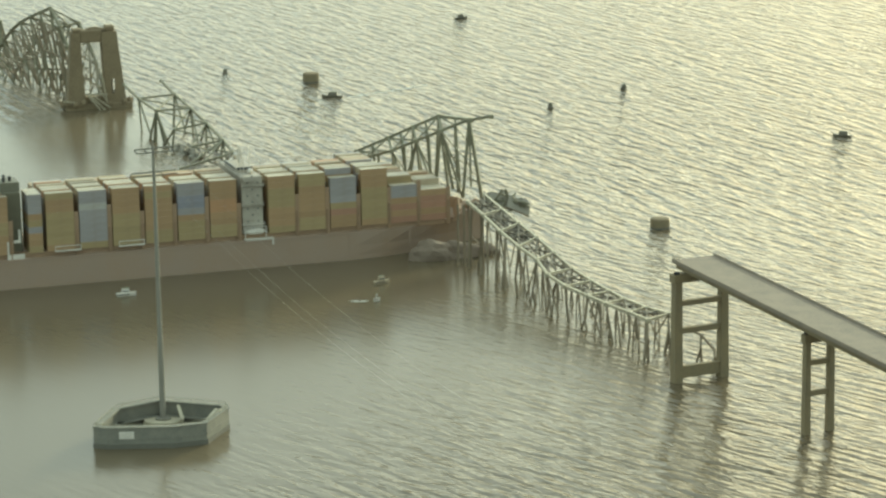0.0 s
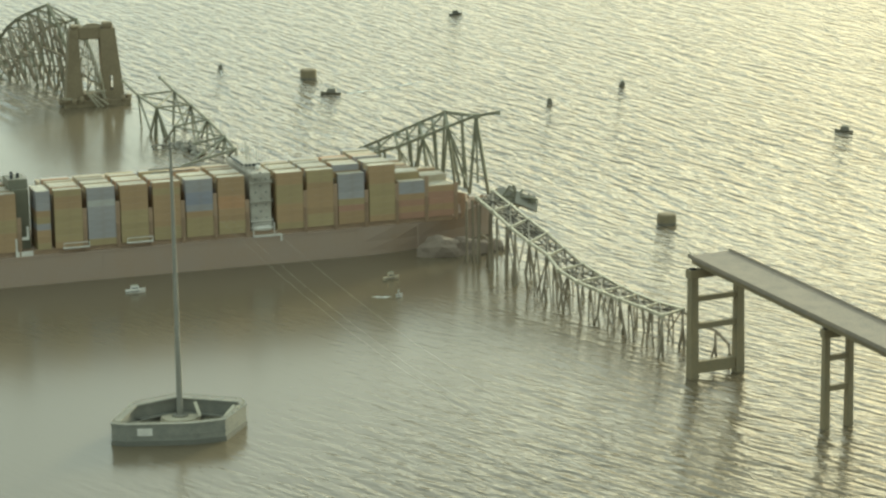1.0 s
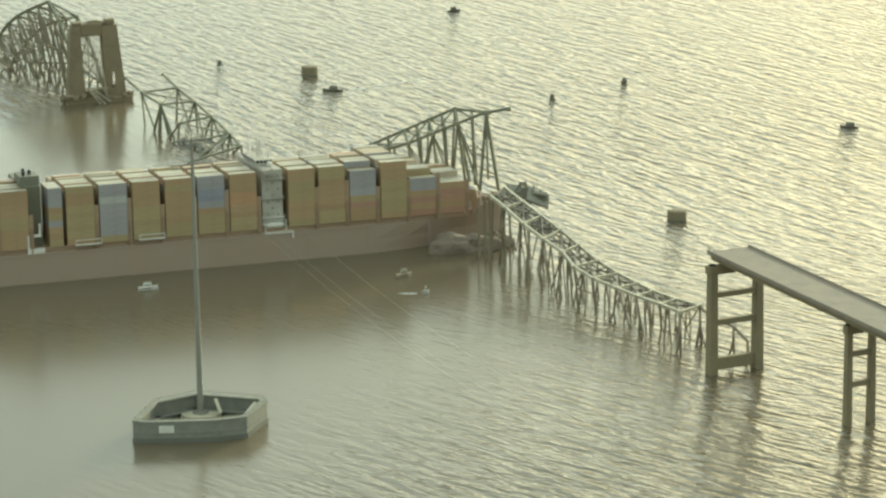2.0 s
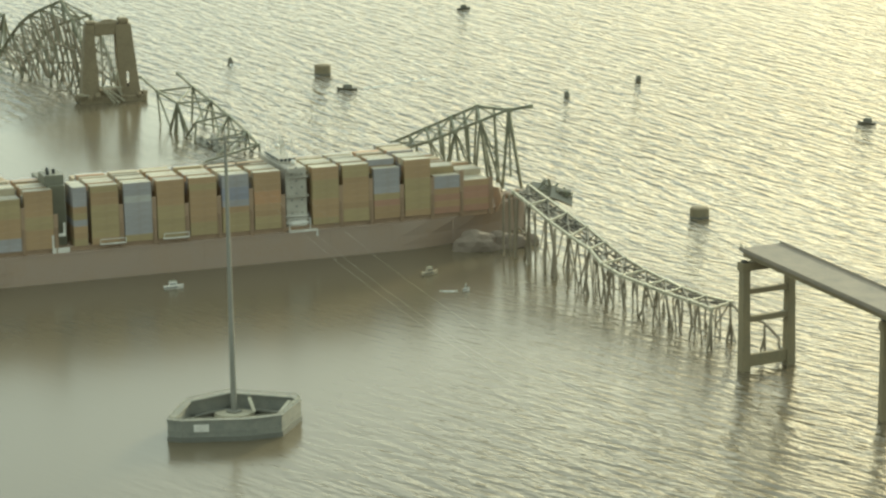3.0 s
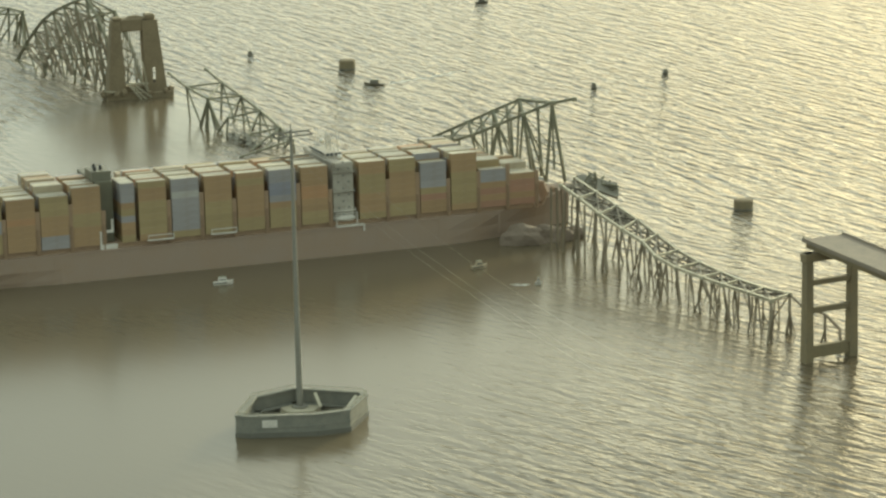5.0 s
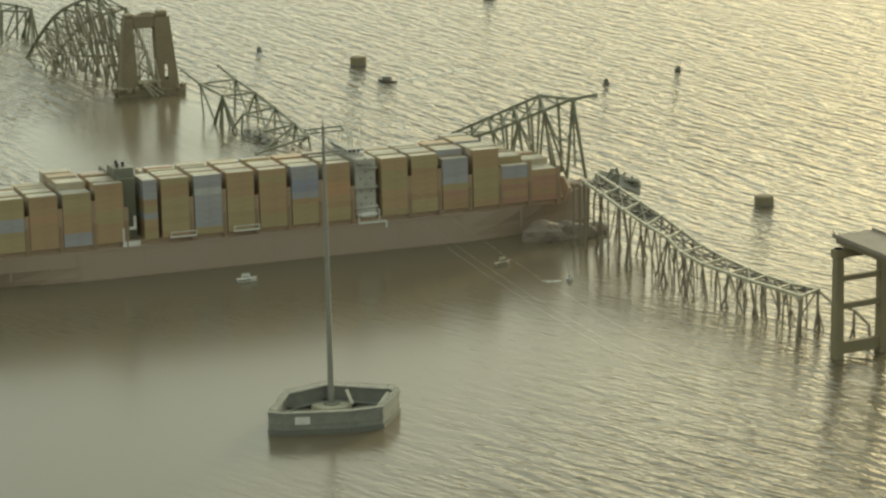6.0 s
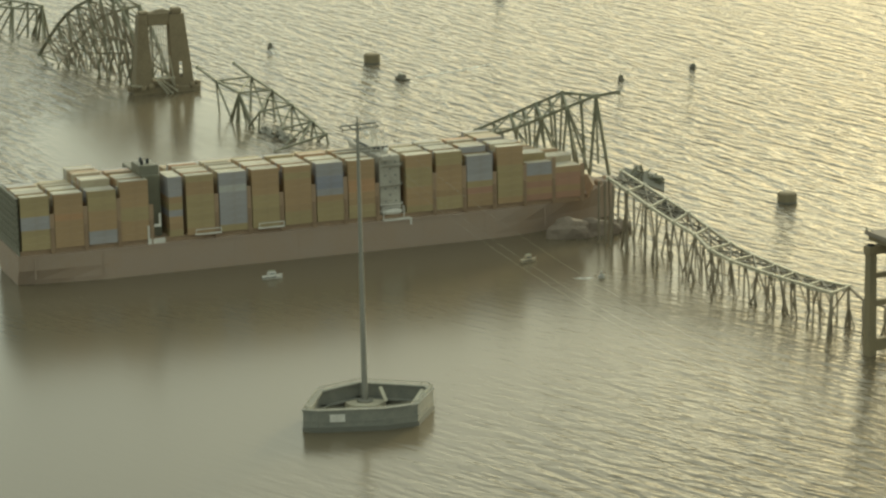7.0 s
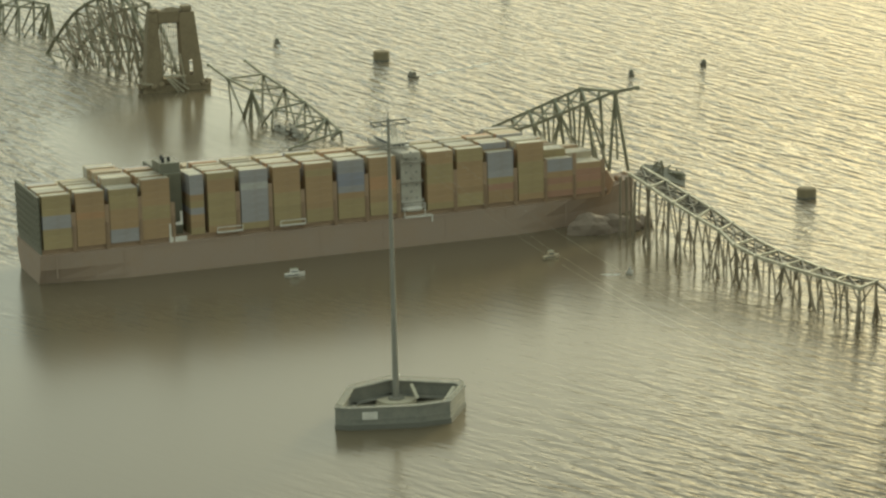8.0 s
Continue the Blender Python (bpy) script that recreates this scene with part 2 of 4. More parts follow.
xs = [1.6, 2.2, 4, 10, 25, 40, 90, 140, 190, 215, 230, 243, 255, 262, 268, 273, 277, 281, 284]
part("hull", loft(bmesh.new(), [hull_section(x, True) for x in xs]), M_HULL, ship, "dark blue-grey hull with rust streaks")
bm = bmesh.new()
for x in range(8, 262, 29):
    box(bm, x, -0.12, 3.0, x + 0.5, 0.06, 12.4)
box(bm, 42, -0.25, 12.2, 214, 0.1, 13.1)
part("sheer_strake", bm, M_HULL, ship)
part("hatch_coaming", boxes((2.6, 2.4, DECK - 0.2, 258, BEAM - 2.4, DECK + 2.2)), M_DECK, ship, "rust-brown hatch coaming")

# bays of containers along the deck: start, tiers at the near side, tiers over the middle
TIER, LONG, WIDE = 2.85, 12.2, 2.44
BASE = DECK + 2.25
ROWS_ACROSS = 17
BAYS = [
    # start, near tiers, middle tiers, far tiers, near-side colours from the deck up
    (3.4, 8, 8, 7, "olive olive olive grey_blue grey_blue olive olive olive"),
    (17.8, 8, 8, 7, "brown brown brown brown orange brown brown brown"),
    (32.2, 8, 9, 9, "grey_blue grey_blue brown brown brown olive olive olive"),
    (46.2, 9, 9, 8, "brown brown brown olive olive brown brown brown brown"),
    (75.0, 9, 9, 8, "brown olive olive olive olive olive brown brown olive"),
    (89.6, 9, 9, 8, "olive grey_blue grey_blue grey_blue grey_blue grey_blue white grey_blue grey_blue"),
    (104.2, 9, 9, 8, "olive olive olive olive olive brown brown brown brown"),
    (118.8, 9, 9, 8, "olive olive brown brown brown brown brown olive brown"),
    (133.4, 9, 9, 8, "olive olive olive brown grey_blue blue blue grey_blue grey_blue"),
    (148.0, 9, 9, 8, "olive olive brown brown orange orange brown brown brown"),
    (174.8, 9, 9, 8, "olive brown brown brown olive olive olive brown brown"),
    (188.9, 9, 9, 8, "olive olive brown brown brown brown brown olive olive"),
    (203.4, 8, 9, 8, "brown brown rust_red olive grey_blue grey_blue grey_blue grey_blue"),
    (218.0, 9, 9, 9, "brown olive olive olive olive olive brown brown brown"),
    (232.0, 6, 7, 7, "rust_red brown rust_red brown grey_blue grey_blue"),
    (246.0, 5, 6, 5, "rust_red brown rust_red rust_red brown"),
]


def container_mesh(length):
    """A box with panels set back within its corner posts and rails."""
    bm = bmesh.new()
    box(bm, 0, 0, 0, length, WIDE, TIER - 0.02)
    bmesh.ops.recalc_face_normals(bm, faces=bm.faces)
    bmesh.ops.inset_individual(bm, faces=[f for f in bm.faces if f.normal.z > -0.5], thickness=0.16, depth=-0.06)
    me = bpy.data.meshes.new("container")
    bmesh.ops.recalc_face_normals(bm, faces=bm.faces)
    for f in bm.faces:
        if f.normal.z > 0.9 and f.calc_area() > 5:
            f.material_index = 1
    bm.to_mesh(me)
    bm.free()
    return me


BOX_MESH = {}
for k, m in M_BOX.items():
    BOX_MESH[k] = container_mesh(LONG)
    BOX_MESH[k].materials.append(m)
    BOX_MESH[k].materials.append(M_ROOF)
NEAR_EDGE = 1.2
PITCH = (BEAM - 2 * NEAR_EDGE) / ROWS_ACROSS


def tiers_at(bay, row):
    return bay[1] if row < 3 else (bay[2] if row < 12 else bay[3])


rng = random.Random(7)
# pale paints outweigh the rest so the tops carry that sky sheen
top_names = "brown olive grey_blue white sand sand orange sand".split()
inner = {k: bmesh.new() for k in M_BOX}
for bay in BAYS:
    names = bay[4].split()
    cap = rng.choice(top_names)
    gaps = {rng.choice((2, 3)), rng.choice((7, 8)), rng.choice((8, 9)), rng.choice((13, 14))}
    for row in range(ROWS_ACROSS):
        n = tiers_at(bay, row)
        if row in gaps:
            n -= 1
        for tier in range(n):
            if row and rng.random() < 0.35:
                cap = rng.choice(top_names)
            k = names[tier % len(names)] if row == 0 else cap
            at = (bay[0], NEAR_EDGE + row * PITCH, BASE + tier * TIER)
            if row == 0 or (row < 10 and tier == n - 1):
                ob = new("shipping_container", BOX_MESH[k])
                ob.matrix_world = SHIP @ pose(*at)
                tagged(ob, k.replace("_", " ") + " corrugated steel shipping container stacked on the ship", "container", "containers on the ship")
            elif tier >= n - 2 or row == ROWS_ACROSS - 1 or tier < 0:
                box(inner[k], at[0], at[1], at[2] + 0.05, at[0] + LONG, at[1] + WIDE, at[2] + TIER - 0.06)
            elif tier == 0:
                box(inner["brown"], at[0] + 0.05, at[1], at[2], at[0] + LONG - 0.05, at[1] + PITCH - 0.02, BASE + (n - 2) * TIER)
for k, b in inner.items():
    if b.verts:
        ob = part("inner_containers", b, M_BOX[k])
        ob.matrix_world = SHIP
        tagged(ob, "more " + k.replace("_", " ") + " shipping containers packed within the stacks", "container", kind="stuff")
    else:
        b.free()

# lashing bridges between the bays; their plates are added to lighten the dark gaps
for i, bay in enumerate(BAYS):
    x = bay[0] + LONG + 0.75
    lash = part("bay_end_plate", boxes((x - 0.65, 1.3, DECK, x + 1.25, 1.6, BASE + (5.2 + i % 3 * 0.7) * TIER)), M_DECK, ship, "rust-brown steel lashing bridge with an added plate that lightens the gap")
    for y in (0.6, 11, 22, 33, BEAM - 1.0):
        part("post", boxes((x, y, DECK, x + 0.5, y + 0.4, BASE + 3.2 * TIER)), M_DECK, lash)
    for z in (BASE + 1.2 * TIER, BASE + 3.1 * TIER):
        part("walkway", boxes((x - 0.2, 0.6, z, x + 0.7, BEAM - 0.6, z + 0.3)), M_DECK, lash)

# an added dark sheet and frame darken the stern end of the stacks
lash = part("bay_end_plate", boxes((2.2, 1.6, DECK, 2.5, BEAM - 1.6, BASE + 7.8 * TIER)), M_FUNNEL, ship, "added dark green sheet and frame that darkens the stern end of the stacks")
for k in range(10):
    y = 1.6 + k * (BEAM - 3.6) / 9
    part("post", boxes((2.0, y, BASE + 0.4, 2.6, y + 0.45, BASE + 8 * TIER - 0.3)), M_FUNNEL, lash)
for k in range(8):
    z = BASE + (k + 0.55) * TIER
    part("walkway", boxes((1.75, 1.6, z, 2.75, BEAM - 1.6, z + 0.9)), M_FUNNEL, lash)

# two white gangway and lifeboat gears hung at the side, mid-ship
for x in (78.0, 106.2):
    g = part("gangway", boxes((x, -0.9, DECK + 2.2, x + 11.5, 0.5, DECK + 2.7), (x, -0.95, DECK + 4.4, x + 11.5, -0.75, DECK + 4.8), (x, -0.95, DECK + 2.7, x + 0.3, -0.75, DECK + 4.4), (x + 11.2, -0.95, DECK + 2.7, x + 11.5, -0.75, DECK + 4.4)), M_WHITE, ship, "white painted gangway at the ship's side")

# deckhouse: a white tower across the ship with bridge wings, mast and windows
house = part("deckhouse", bevel(boxes((163.0, 3.0, DECK, 172.6, BEAM - 3.0, 41.2)), 0.15), M_HOUSE, ship, "white accommodation tower")
for i in range(9):
    z = DECK + 3.6 + i * 2.9
    if i in (0, 1, 4, 7):
        part("side_gallery", boxes((162.6, 1.6, z, 173.0, 3.1, z + 0.25), (162.6, 1.6, z + 0.25, 162.8, 1.7, z + 1.3), (172.8, 1.6, z + 0.25, 173.0, 1.7, z + 1.3), (162.6, 1.6, z + 1.15, 173.0, 1.68, z + 1.3)), M_WHITE if i < 2 else M_HOUSE, house)
    for x in ((165.2, 169.9) if i % 2 else (167.4,)):
        part("window", boxes((x, 2.93, z + 1.0, x + 0.9, 2.998, z + 1.8)), M_TINTED, house)
part("bridge_wing", bevel(boxes((163.5, 0, 39.6, 168.5, BEAM, 40.2), (163.5, 0, 40.2, 168.5, 0.2, 41.4), (163.5, 0.2, 40.2, 163.7, BEAM, 41.4)), 0.05), M_HOUSE, ship, "white open bridge wing")
part("wheelhouse", bevel(boxes((163.4, 14, 41.2, 171.5, BEAM - 12, 43.6)), 0.2), M_HOUSE, ship)
part("wheelhouse_windows", boxes((163.33, 15, 42.4, 163.39, BEAM - 9, 43.6), (164, 13.93, 42.4, 171, 13.99, 43.6)), M_GLASS, ship)
mast = part("radar_mast", tube(tube(bmesh.new(), [(167, 23, 44.2), (167, 23, 52.5)], 0.55, 8, 0.25), [(167, 17, 48.6), (167, 29, 48.6)], 0.2, 6), M_WHITE, ship, "white radar mast with yard")
for y in (18, 23, 27):
    part("radar_scanner", bevel(boxes((165.2, y, 49.0, 168.8, y + 0.5, 49.5)), 0.1), M_WHITE, mast)
for x, y, h in ((165, 12, 7), (169.5, 14, 9), (166, 33, 8), (170, 36, 6)):
    part("whip_aerial", tube(bmesh.new(), [(x, y, 44.0 if y > 14 and y < 38 else 41.2), (x, y, 44.0 + h)], 0.16, 6, 0.06), M_WHITE, ship)
for y in (10.5, 35.5):
    bm = bmesh.new()
    bmesh.ops.create_uvsphere(bm, u_segments=12, v_segments=8, radius=1.3, matrix=pose(169, y, 42.3 if y < 14 else 45.3))
    part("radome", bm, M_WHITE, ship)
# lattice signal mast, rails and more aerials over the bridge
for dx, dy in ((-0.9, -0.9), (0.9, -0.9), (0.9, 0.9), (-0.9, 0.9)):
    part("mast_leg", tube(bmesh.new(), [(167 + dx, 19 + dy, 43.5), (167 + dx * 0.3, 19 + dy * 0.3, 51.0)], 0.14, 6), M_WHITE, mast)
for k in range(4):
    z, r = 44.8 + k * 1.6, 0.9 - k * 0.14
    part("mast_brace", bar(bar(bmesh.new(), (167 - r, 19 - r, z), (167 + r, 19 - r, z + 1.2), 0.16), (167 + r, 19 - r, z), (167 - r, 19 - r, z + 1.2), 0.16), M_WHITE, mast)
for x, y, h in ((164.2, 3.5, 4.5), (171.8, 5.0, 5.5), (165.5, 8.0, 7.0), (171.0, 19.0, 8.0), (168.5, 26.0, 7.5), (164.5, 30.0, 6.5)):
    part("whip_aerial", tube(bmesh.new(), [(x, y, 43.4 if y > 14 else 41.2), (x + 0.2, y, 43.0 + h)], 0.15, 6, 0.07), M_WHITE, ship)
for x in (163.2, 172.4):
    part("top_rail", boxes((x, 3.0, 42.2, x + 0.12, BEAM - 3.0, 42.34)), M_WHITE, ship)
# free-fall boat and rescue gear at the foot of the tower
part("lifeboat", loft(bmesh.new(), [[(x, 0.4 + 1.5 + r * math.cos(a) * 1.4, DECK + 3.4 + r * math.sin(a) * 1.3) for a in [k * math.tau / 10 for k in range(10)]] for x, r in ((164, 0.2), (165, 0.8), (167.5, 1), (170.5, 1), (172, 0.75), (172.8, 0.2))]), M_WHITE, ship, "white enclosed lifeboat")
part("boat_davit", boxes((163.4, 0.2, DECK, 163.8, 0.6, DECK + 6), (172.9, 0.2, DECK, 173.3, 0.6, DECK + 6), (163.4, 0.2, DECK + 5.7, 173.3, 0.6, DECK + 6)), M_WHITE, ship)
part("pilot_platform", boxes((163.5, -0.5, DECK - 0.2, 176.5, 3, DECK + 0.4), (175.6, -0.6, DECK - 2.6, 176.4, -0.2, DECK + 0.4)), M_WHITE, ship)

# funnel casing and the short stack beside it
part("engine_casing", bevel(boxes((57.5, 6, DECK, 65.0, BEAM - 6, 41.5)), 0.2), M_FUNNEL, ship, "dark grey-green engine casing")
fun = part("funnel", loft(bmesh.new(), [[(x, y, z) for x, y in ((56.8, 8 + i), (65.2, 8 + i), (65.2, 22 - i), (56.8, 22 - i))] for z, i in ((41.5, 0), (45.5, 0.6))]), M_FUNNEL, ship, "dark grey-green funnel")
for x, y in ((59, 12), (62, 14), (60, 18)):
    part("exhaust_pipe", tube(bmesh.new(), [(x, y, 45.5), (x, y, 47.4)], 0.7, 10), M_RUBBER, fun)
part("casing_gallery", boxes((57.5, 1.0, DECK, 65.0, 1.5, DECK + 2.2), (57.5, 1.0, DECK + 2.2, 58.3, 1.5, DECK + 8), (60.5, 1.0, DECK + 7.2, 63.5, 1.5, DECK + 8.4), (62.6, 1.0, DECK + 8.4, 63.5, 1.5, DECK + 13), (57.5, 1.5, DECK, 65.0, 6.0, DECK + 0.6)), M_WHITE, ship, "white side gallery under the funnel")
for t in range(9):
    k = "olive brown brown grey_blue olive brown grey_blue grey_blue grey_blue".split()[t]
    short = container_mesh(6.06)
    short.materials.append(M_BOX[k])
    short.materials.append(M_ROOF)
    for row in range(0, 6):
        ob = new("short_container", short)
        ob.matrix_world = SHIP @ pose(67.2, NEAR_EDGE + row * PITCH, BASE + t * TIER)
        tagged(ob, k.replace("_", " ") + " short steel shipping container beside the funnel", "container", "short containers by the funnel")

# fore part: breakwater, winches and foremast crushed under the wreck
part("breakwater", loft(bmesh.new(), [[(262 + i, 3 + i, DECK + 0.2), (263 + i, 3 + i, DECK + 0.2), (266 + i, 3 + i, DECK + 6), (265.2 + i, 3 + i, DECK + 6)] for i in (0,)] + [[(268, 23, DECK + 1), (269, 23, DECK + 1), (272, 23, DECK + 7), (271.2, 23, DECK + 7)], [(262, 43, DECK + 0.2), (263, 43, DECK + 0.2), (266, 43, DECK + 6), (265.2, 43, DECK + 6)]]), M_DECK, ship)
for x, y in ((274, 15), (274, 28), (281, 22)):
    part("winch", tube(bmesh.new(), [(x, y, DECK + 4), (x, y + 4, DECK + 4)], 1.3, 10), M_DECK, ship)

# ---- wrecked trusses ----
def truss(name, label, chords, links, weight, material, pale=()):
    """A wrecked truss: chords are named rows of nodes, links are members from (chord, node) to (chord, node) or to a place."""
    th = thing(name, Matrix(), label, "bridge truss")
    for k, nodes in chords.items():
        for p, q in zip(nodes, nodes[1:]):
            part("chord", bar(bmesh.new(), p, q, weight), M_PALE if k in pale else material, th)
    for kind, p, q, w in links:
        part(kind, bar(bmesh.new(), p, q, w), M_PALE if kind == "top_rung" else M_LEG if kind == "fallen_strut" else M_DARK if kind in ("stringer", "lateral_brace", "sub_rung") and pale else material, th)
    for k, nodes in chords.items():
        for p in nodes:
            g = weight * 0.8
            part("gusset_plate", boxes((p[0] - g, p[1] - g, p[2] - g, p[0] + g, p[1] + g, p[2] + g * 0.8)), M_PALE if k in pale else material, th)
    return th


def spread(pts, n):
    """n + 1 places evenly along a bent line."""
    pts = [Vector(p) for p in pts]
    lens = [(b - a).length for a, b in zip(pts, pts[1:])]
    out = []
    for i in range(n + 1):
        d = sum(lens) * i / n
        for a, b, l in zip(pts, pts[1:], lens):
            if d <= l + 1e-6:
                out.append(a + (b - a) * (d / l))
                break
            d -= l
    return out


rnd = random.Random(3)


def sway(p, s, down=None):
    q = Vector(p) + Vector((rnd.uniform(-s, s), rnd.uniform(-s, s), 0))
    if down is not None:
        q.z = down
    return q


# the side span: its upper ladder slopes from the bow down to the end pier, legs in the water
near = [Vector(p) for p in ((52.9, 1184.7, 28.5), (58.7, 1166.3, 26.3), (64.7, 1142.2, 24.0), (71.4, 1122.3, 21.5), (78.0, 1107.7, 19.0), (81.0, 1090.9, 16.5),
                            (87.4, 1077.5, 14.5), (95.2, 1062.0, 14.0), (101.2, 1046.6, 14.3), (108.2, 1029.0, 15.0), (113.8, 1011.7, 16.0))]
far = [Vector(p) for p in ((61.5, 1204.1, 27.5), (67.6, 1177.7, 26.3), (73.6, 1155.3, 24.5), (80.1, 1137.2, 22.0), (86.2, 1122.2, 18.5), (92.6, 1106.8, 15.0),
                           (99.3, 1091.8, 13.0), (105.0, 1073.1, 13.0), (109.7, 1058.9, 13.0), (116.5, 1041.8, 13.5), (123.4, 1024.8, 15.0))]
links = []
for i in range(len(near)):
    if i:
        links.append(("top_rung", near[i], far[i], 0.95))
    if i:
        links.append(("lateral_brace", near[i - 1], far[i], 0.6))
        links.append(("lateral_brace", far[i - 1], near[i], 0.6))
        links.append(("sub_rung", near[i - 1].lerp(near[i], 0.5), far[i - 1].lerp(far[i], 0.5), 0.5))
# what is left of the roadway: long stringers under the rungs, thickest by the bow
for i in range(len(near) - 1):
    for f in ((0.14, 0.28, 0.42, 0.56, 0.7, 0.86) if i < 3 else (0.25, 0.5, 0.75) if i < 6 else (0.35, 0.7)):
        drop = Vector((0, 0, -0.9))
        links.append(("stringer", near[i].lerp(far[i], f) + drop + AXIS * rnd.uniform(-1, 1), near[i + 1].lerp(far[i + 1], min(f + rnd.uniform(-0.08, 0.08), 0.95)) + drop, 0.8 if i < 3 else 0.55))
for row, w in ((near, 0.68), (far, 0.6)):
    for i, p in enumerate(row):
        foot = sway(p, 2.0, -1.5)
        knee = p.lerp(foot, rnd.uniform(0.4, 0.7)) + Vector((rnd.uniform(-1.3, 1.3), rnd.uniform(-1.3, 1.3), 0))
        k = w * rnd.uniform(0.75, 1.15)
        links.append(("post", p, knee, k))
        links.append(("bent_post", knee, foot, k))
        if rnd.random() < 0.75:
            for d in (-1, 1):
                links.append(("splayed_strut", knee, sway(knee + AXIS * d * rnd.uniform(1.5, 4.5), 1.0, -1.5), k * 0.85))
        if i + 1 < len(row):
            mid = (p + row[i + 1]) / 2
            if rnd.random() < 0.55:
                links.append(("diagonal", p, sway(mid, 2.5, -1.5), w * 0.7))
            if rnd.random() < 0.45:
                links.append(("diagonal", row[i + 1], sway(mid, 2.5, rnd.uniform(-1.5, 5)), w * 0.7))
            if rnd.random() < 0.4:
                links.append(("lower_brace", knee, row[i + 1] + Vector((rnd.uniform(-1, 1), 0, -row[i + 1].z * rnd.uniform(0.3, 0.7))), w * 0.6))
# thin legs that splay from the middle of each panel
for row in (near, far):
    for p, q in zip(row[3:], row[4:]):
        mid = p.lerp(q, rnd.uniform(0.35, 0.65))
        for d in (-1, 1):
            knee = mid + AXIS * d * rnd.uniform(1.0, 2.6) + Vector((0, 0, -mid.z * rnd.uniform(0.35, 0.6)))
            links.append(("splayed_strut", mid, knee, 0.5))
            links.append(("bent_post", knee, sway(knee + AXIS * d * rnd.uniform(-0.5, 1.5), 0.6, -1.5), 0.5))
# loose legs crowded below the first panels by the bow
for i, (f, off) in enumerate(((0.0, -4.5), (0.0, -2.0), (0.35, -1.0), (0.8, 0.5), (1.3, -0.5), (1.7, 0.8), (2.3, -0.4))):
    k = int(f)
    p = near[k].lerp(near[k + 1], f - k) + Vector((off, -1.5, -0.8))
    links.append(("loose_leg", p, sway(p, 1.2, -1.5), 0.9))
# the crushed last bay trails on behind the end pier
tail = [Vector((126.5, 1013.0, 12.5)), Vector((134.0, 1009.0, 10.5)), Vector((138.5, 1003.0, 6.0))]
for a, b in zip([far[-1]] + tail, tail):
    links.append(("bent_chord", a, b, 0.9))
for p in [near[-1], far[-1]] + tail:
    for d in (-2.6, 1.9):
        knee = p + AXIS * d * 0.7 + SIDE * d * 0.4 + Vector((0, 0, -p.z * 0.45))
        links.append(("splayed_strut", p, knee, 0.8))
        links.append(("bent_post", knee, sway(knee + SIDE * d * 0.5, 0.8, -1.5), 0.8))
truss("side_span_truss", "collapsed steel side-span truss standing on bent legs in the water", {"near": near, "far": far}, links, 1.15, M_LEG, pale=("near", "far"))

# the piece of main span propped on the bow
up = [(-11.4, 1289.2, 26.8), (4.0, 1283.6, 34.2), (19.5, 1278.1, 41.6), (31.2, 1273.9, 47.3), (43.3, 1269.6, 53.0), (58.3, 1258.5, 52.8), (67.5, 1255.5, 54.8)]
lo = [(-3.8, 1273.0, 30.4), (7.9, 1268.8, 33.6), (20.8, 1264.2, 37.8), (32.3, 1260.1, 43.0), (43.8, 1256.0, 48.3), (57.0, 1254.4, 53.6)]
ft = [(21.9, 1263.8, 22), (28.3, 1261.5, 20), (34.6, 1259.3, 18), (41.0, 1257.0, 18), (47.3, 1254.7, 18), (53.6, 1252.5, 16.5), (62.5, 1251.5, 16.5)]
links = [("cross_beam", up[i], lo[i], 0.8) for i in range(6)]
links += [("lateral_brace", up[i], lo[i + 1], 0.5) for i in range(5)] + [("lateral_brace", lo[i], up[i + 1], 0.55) for i in range(5)]
for a, b, w in ((lo[2], ft[0], 0.7), (lo[2], ft[1], 0.6), (lo[3], ft[1], 0.8), (lo[3], ft[2], 0.9), (lo[3], ft[3], 0.7), (lo[4], ft[3], 0.9), (lo[4], ft[4], 1.0), (lo[4], ft[5], 0.8), (lo[5], ft[5], 0.9), (lo[5], ft[6], 1.2),
                (up[4], (49.5, 1262.0, 19), 0.9), (up[3], (36.0, 1268.0, 20), 0.8), (up[2], (24.0, 1272.0, 22), 0.7), (up[3], (29.5, 1270.0, 24), 0.6), (up[4], (41.0, 1266.0, 20), 0.7)):
    links.append(("post", a, b, w))
for i in range(1, 5):
    m1, m2 = Vector(up[i]).lerp(Vector(up[i + 1]), 0.5), Vector(lo[i]).lerp(Vector(lo[i + 1]), 0.5)
    links += [("lateral_brace", m1, m2, 0.6), ("sub_post", m1, (m1.x + 2, m1.y - 3, 20), 0.7), ("sub_post", m2, (m2.x + 1, m2.y - 1, 19), 0.75), ("diagonal", up[i], m2, 0.5), ("diagonal", lo[i], (m2.x + 2, m2.y, 24 + i), 0.6)]
links += [("post", lo[3], (26.5, 1262, 21), 0.7), ("post", lo[5], (57.5, 1252.5, 22), 0.7), ("lower_brace", (45, 1256, 38), (55.5, 1253.5, 33), 0.5)]
links += [("diagonal", lo[4], (56.0, 1253.0, 34), 0.45), ("diagonal", (50.4, 1255, 50.9), (56.5, 1253.4, 43), 0.35), ("lower_brace", (53.0, 1253, 28), (61.5, 1252, 24), 0.5), ("lower_brace", (54.5, 1253, 37), (58.5, 1253, 28), 0.4), ("lower_brace", (44.5, 1256, 30), (52, 1253, 24), 0.4)]
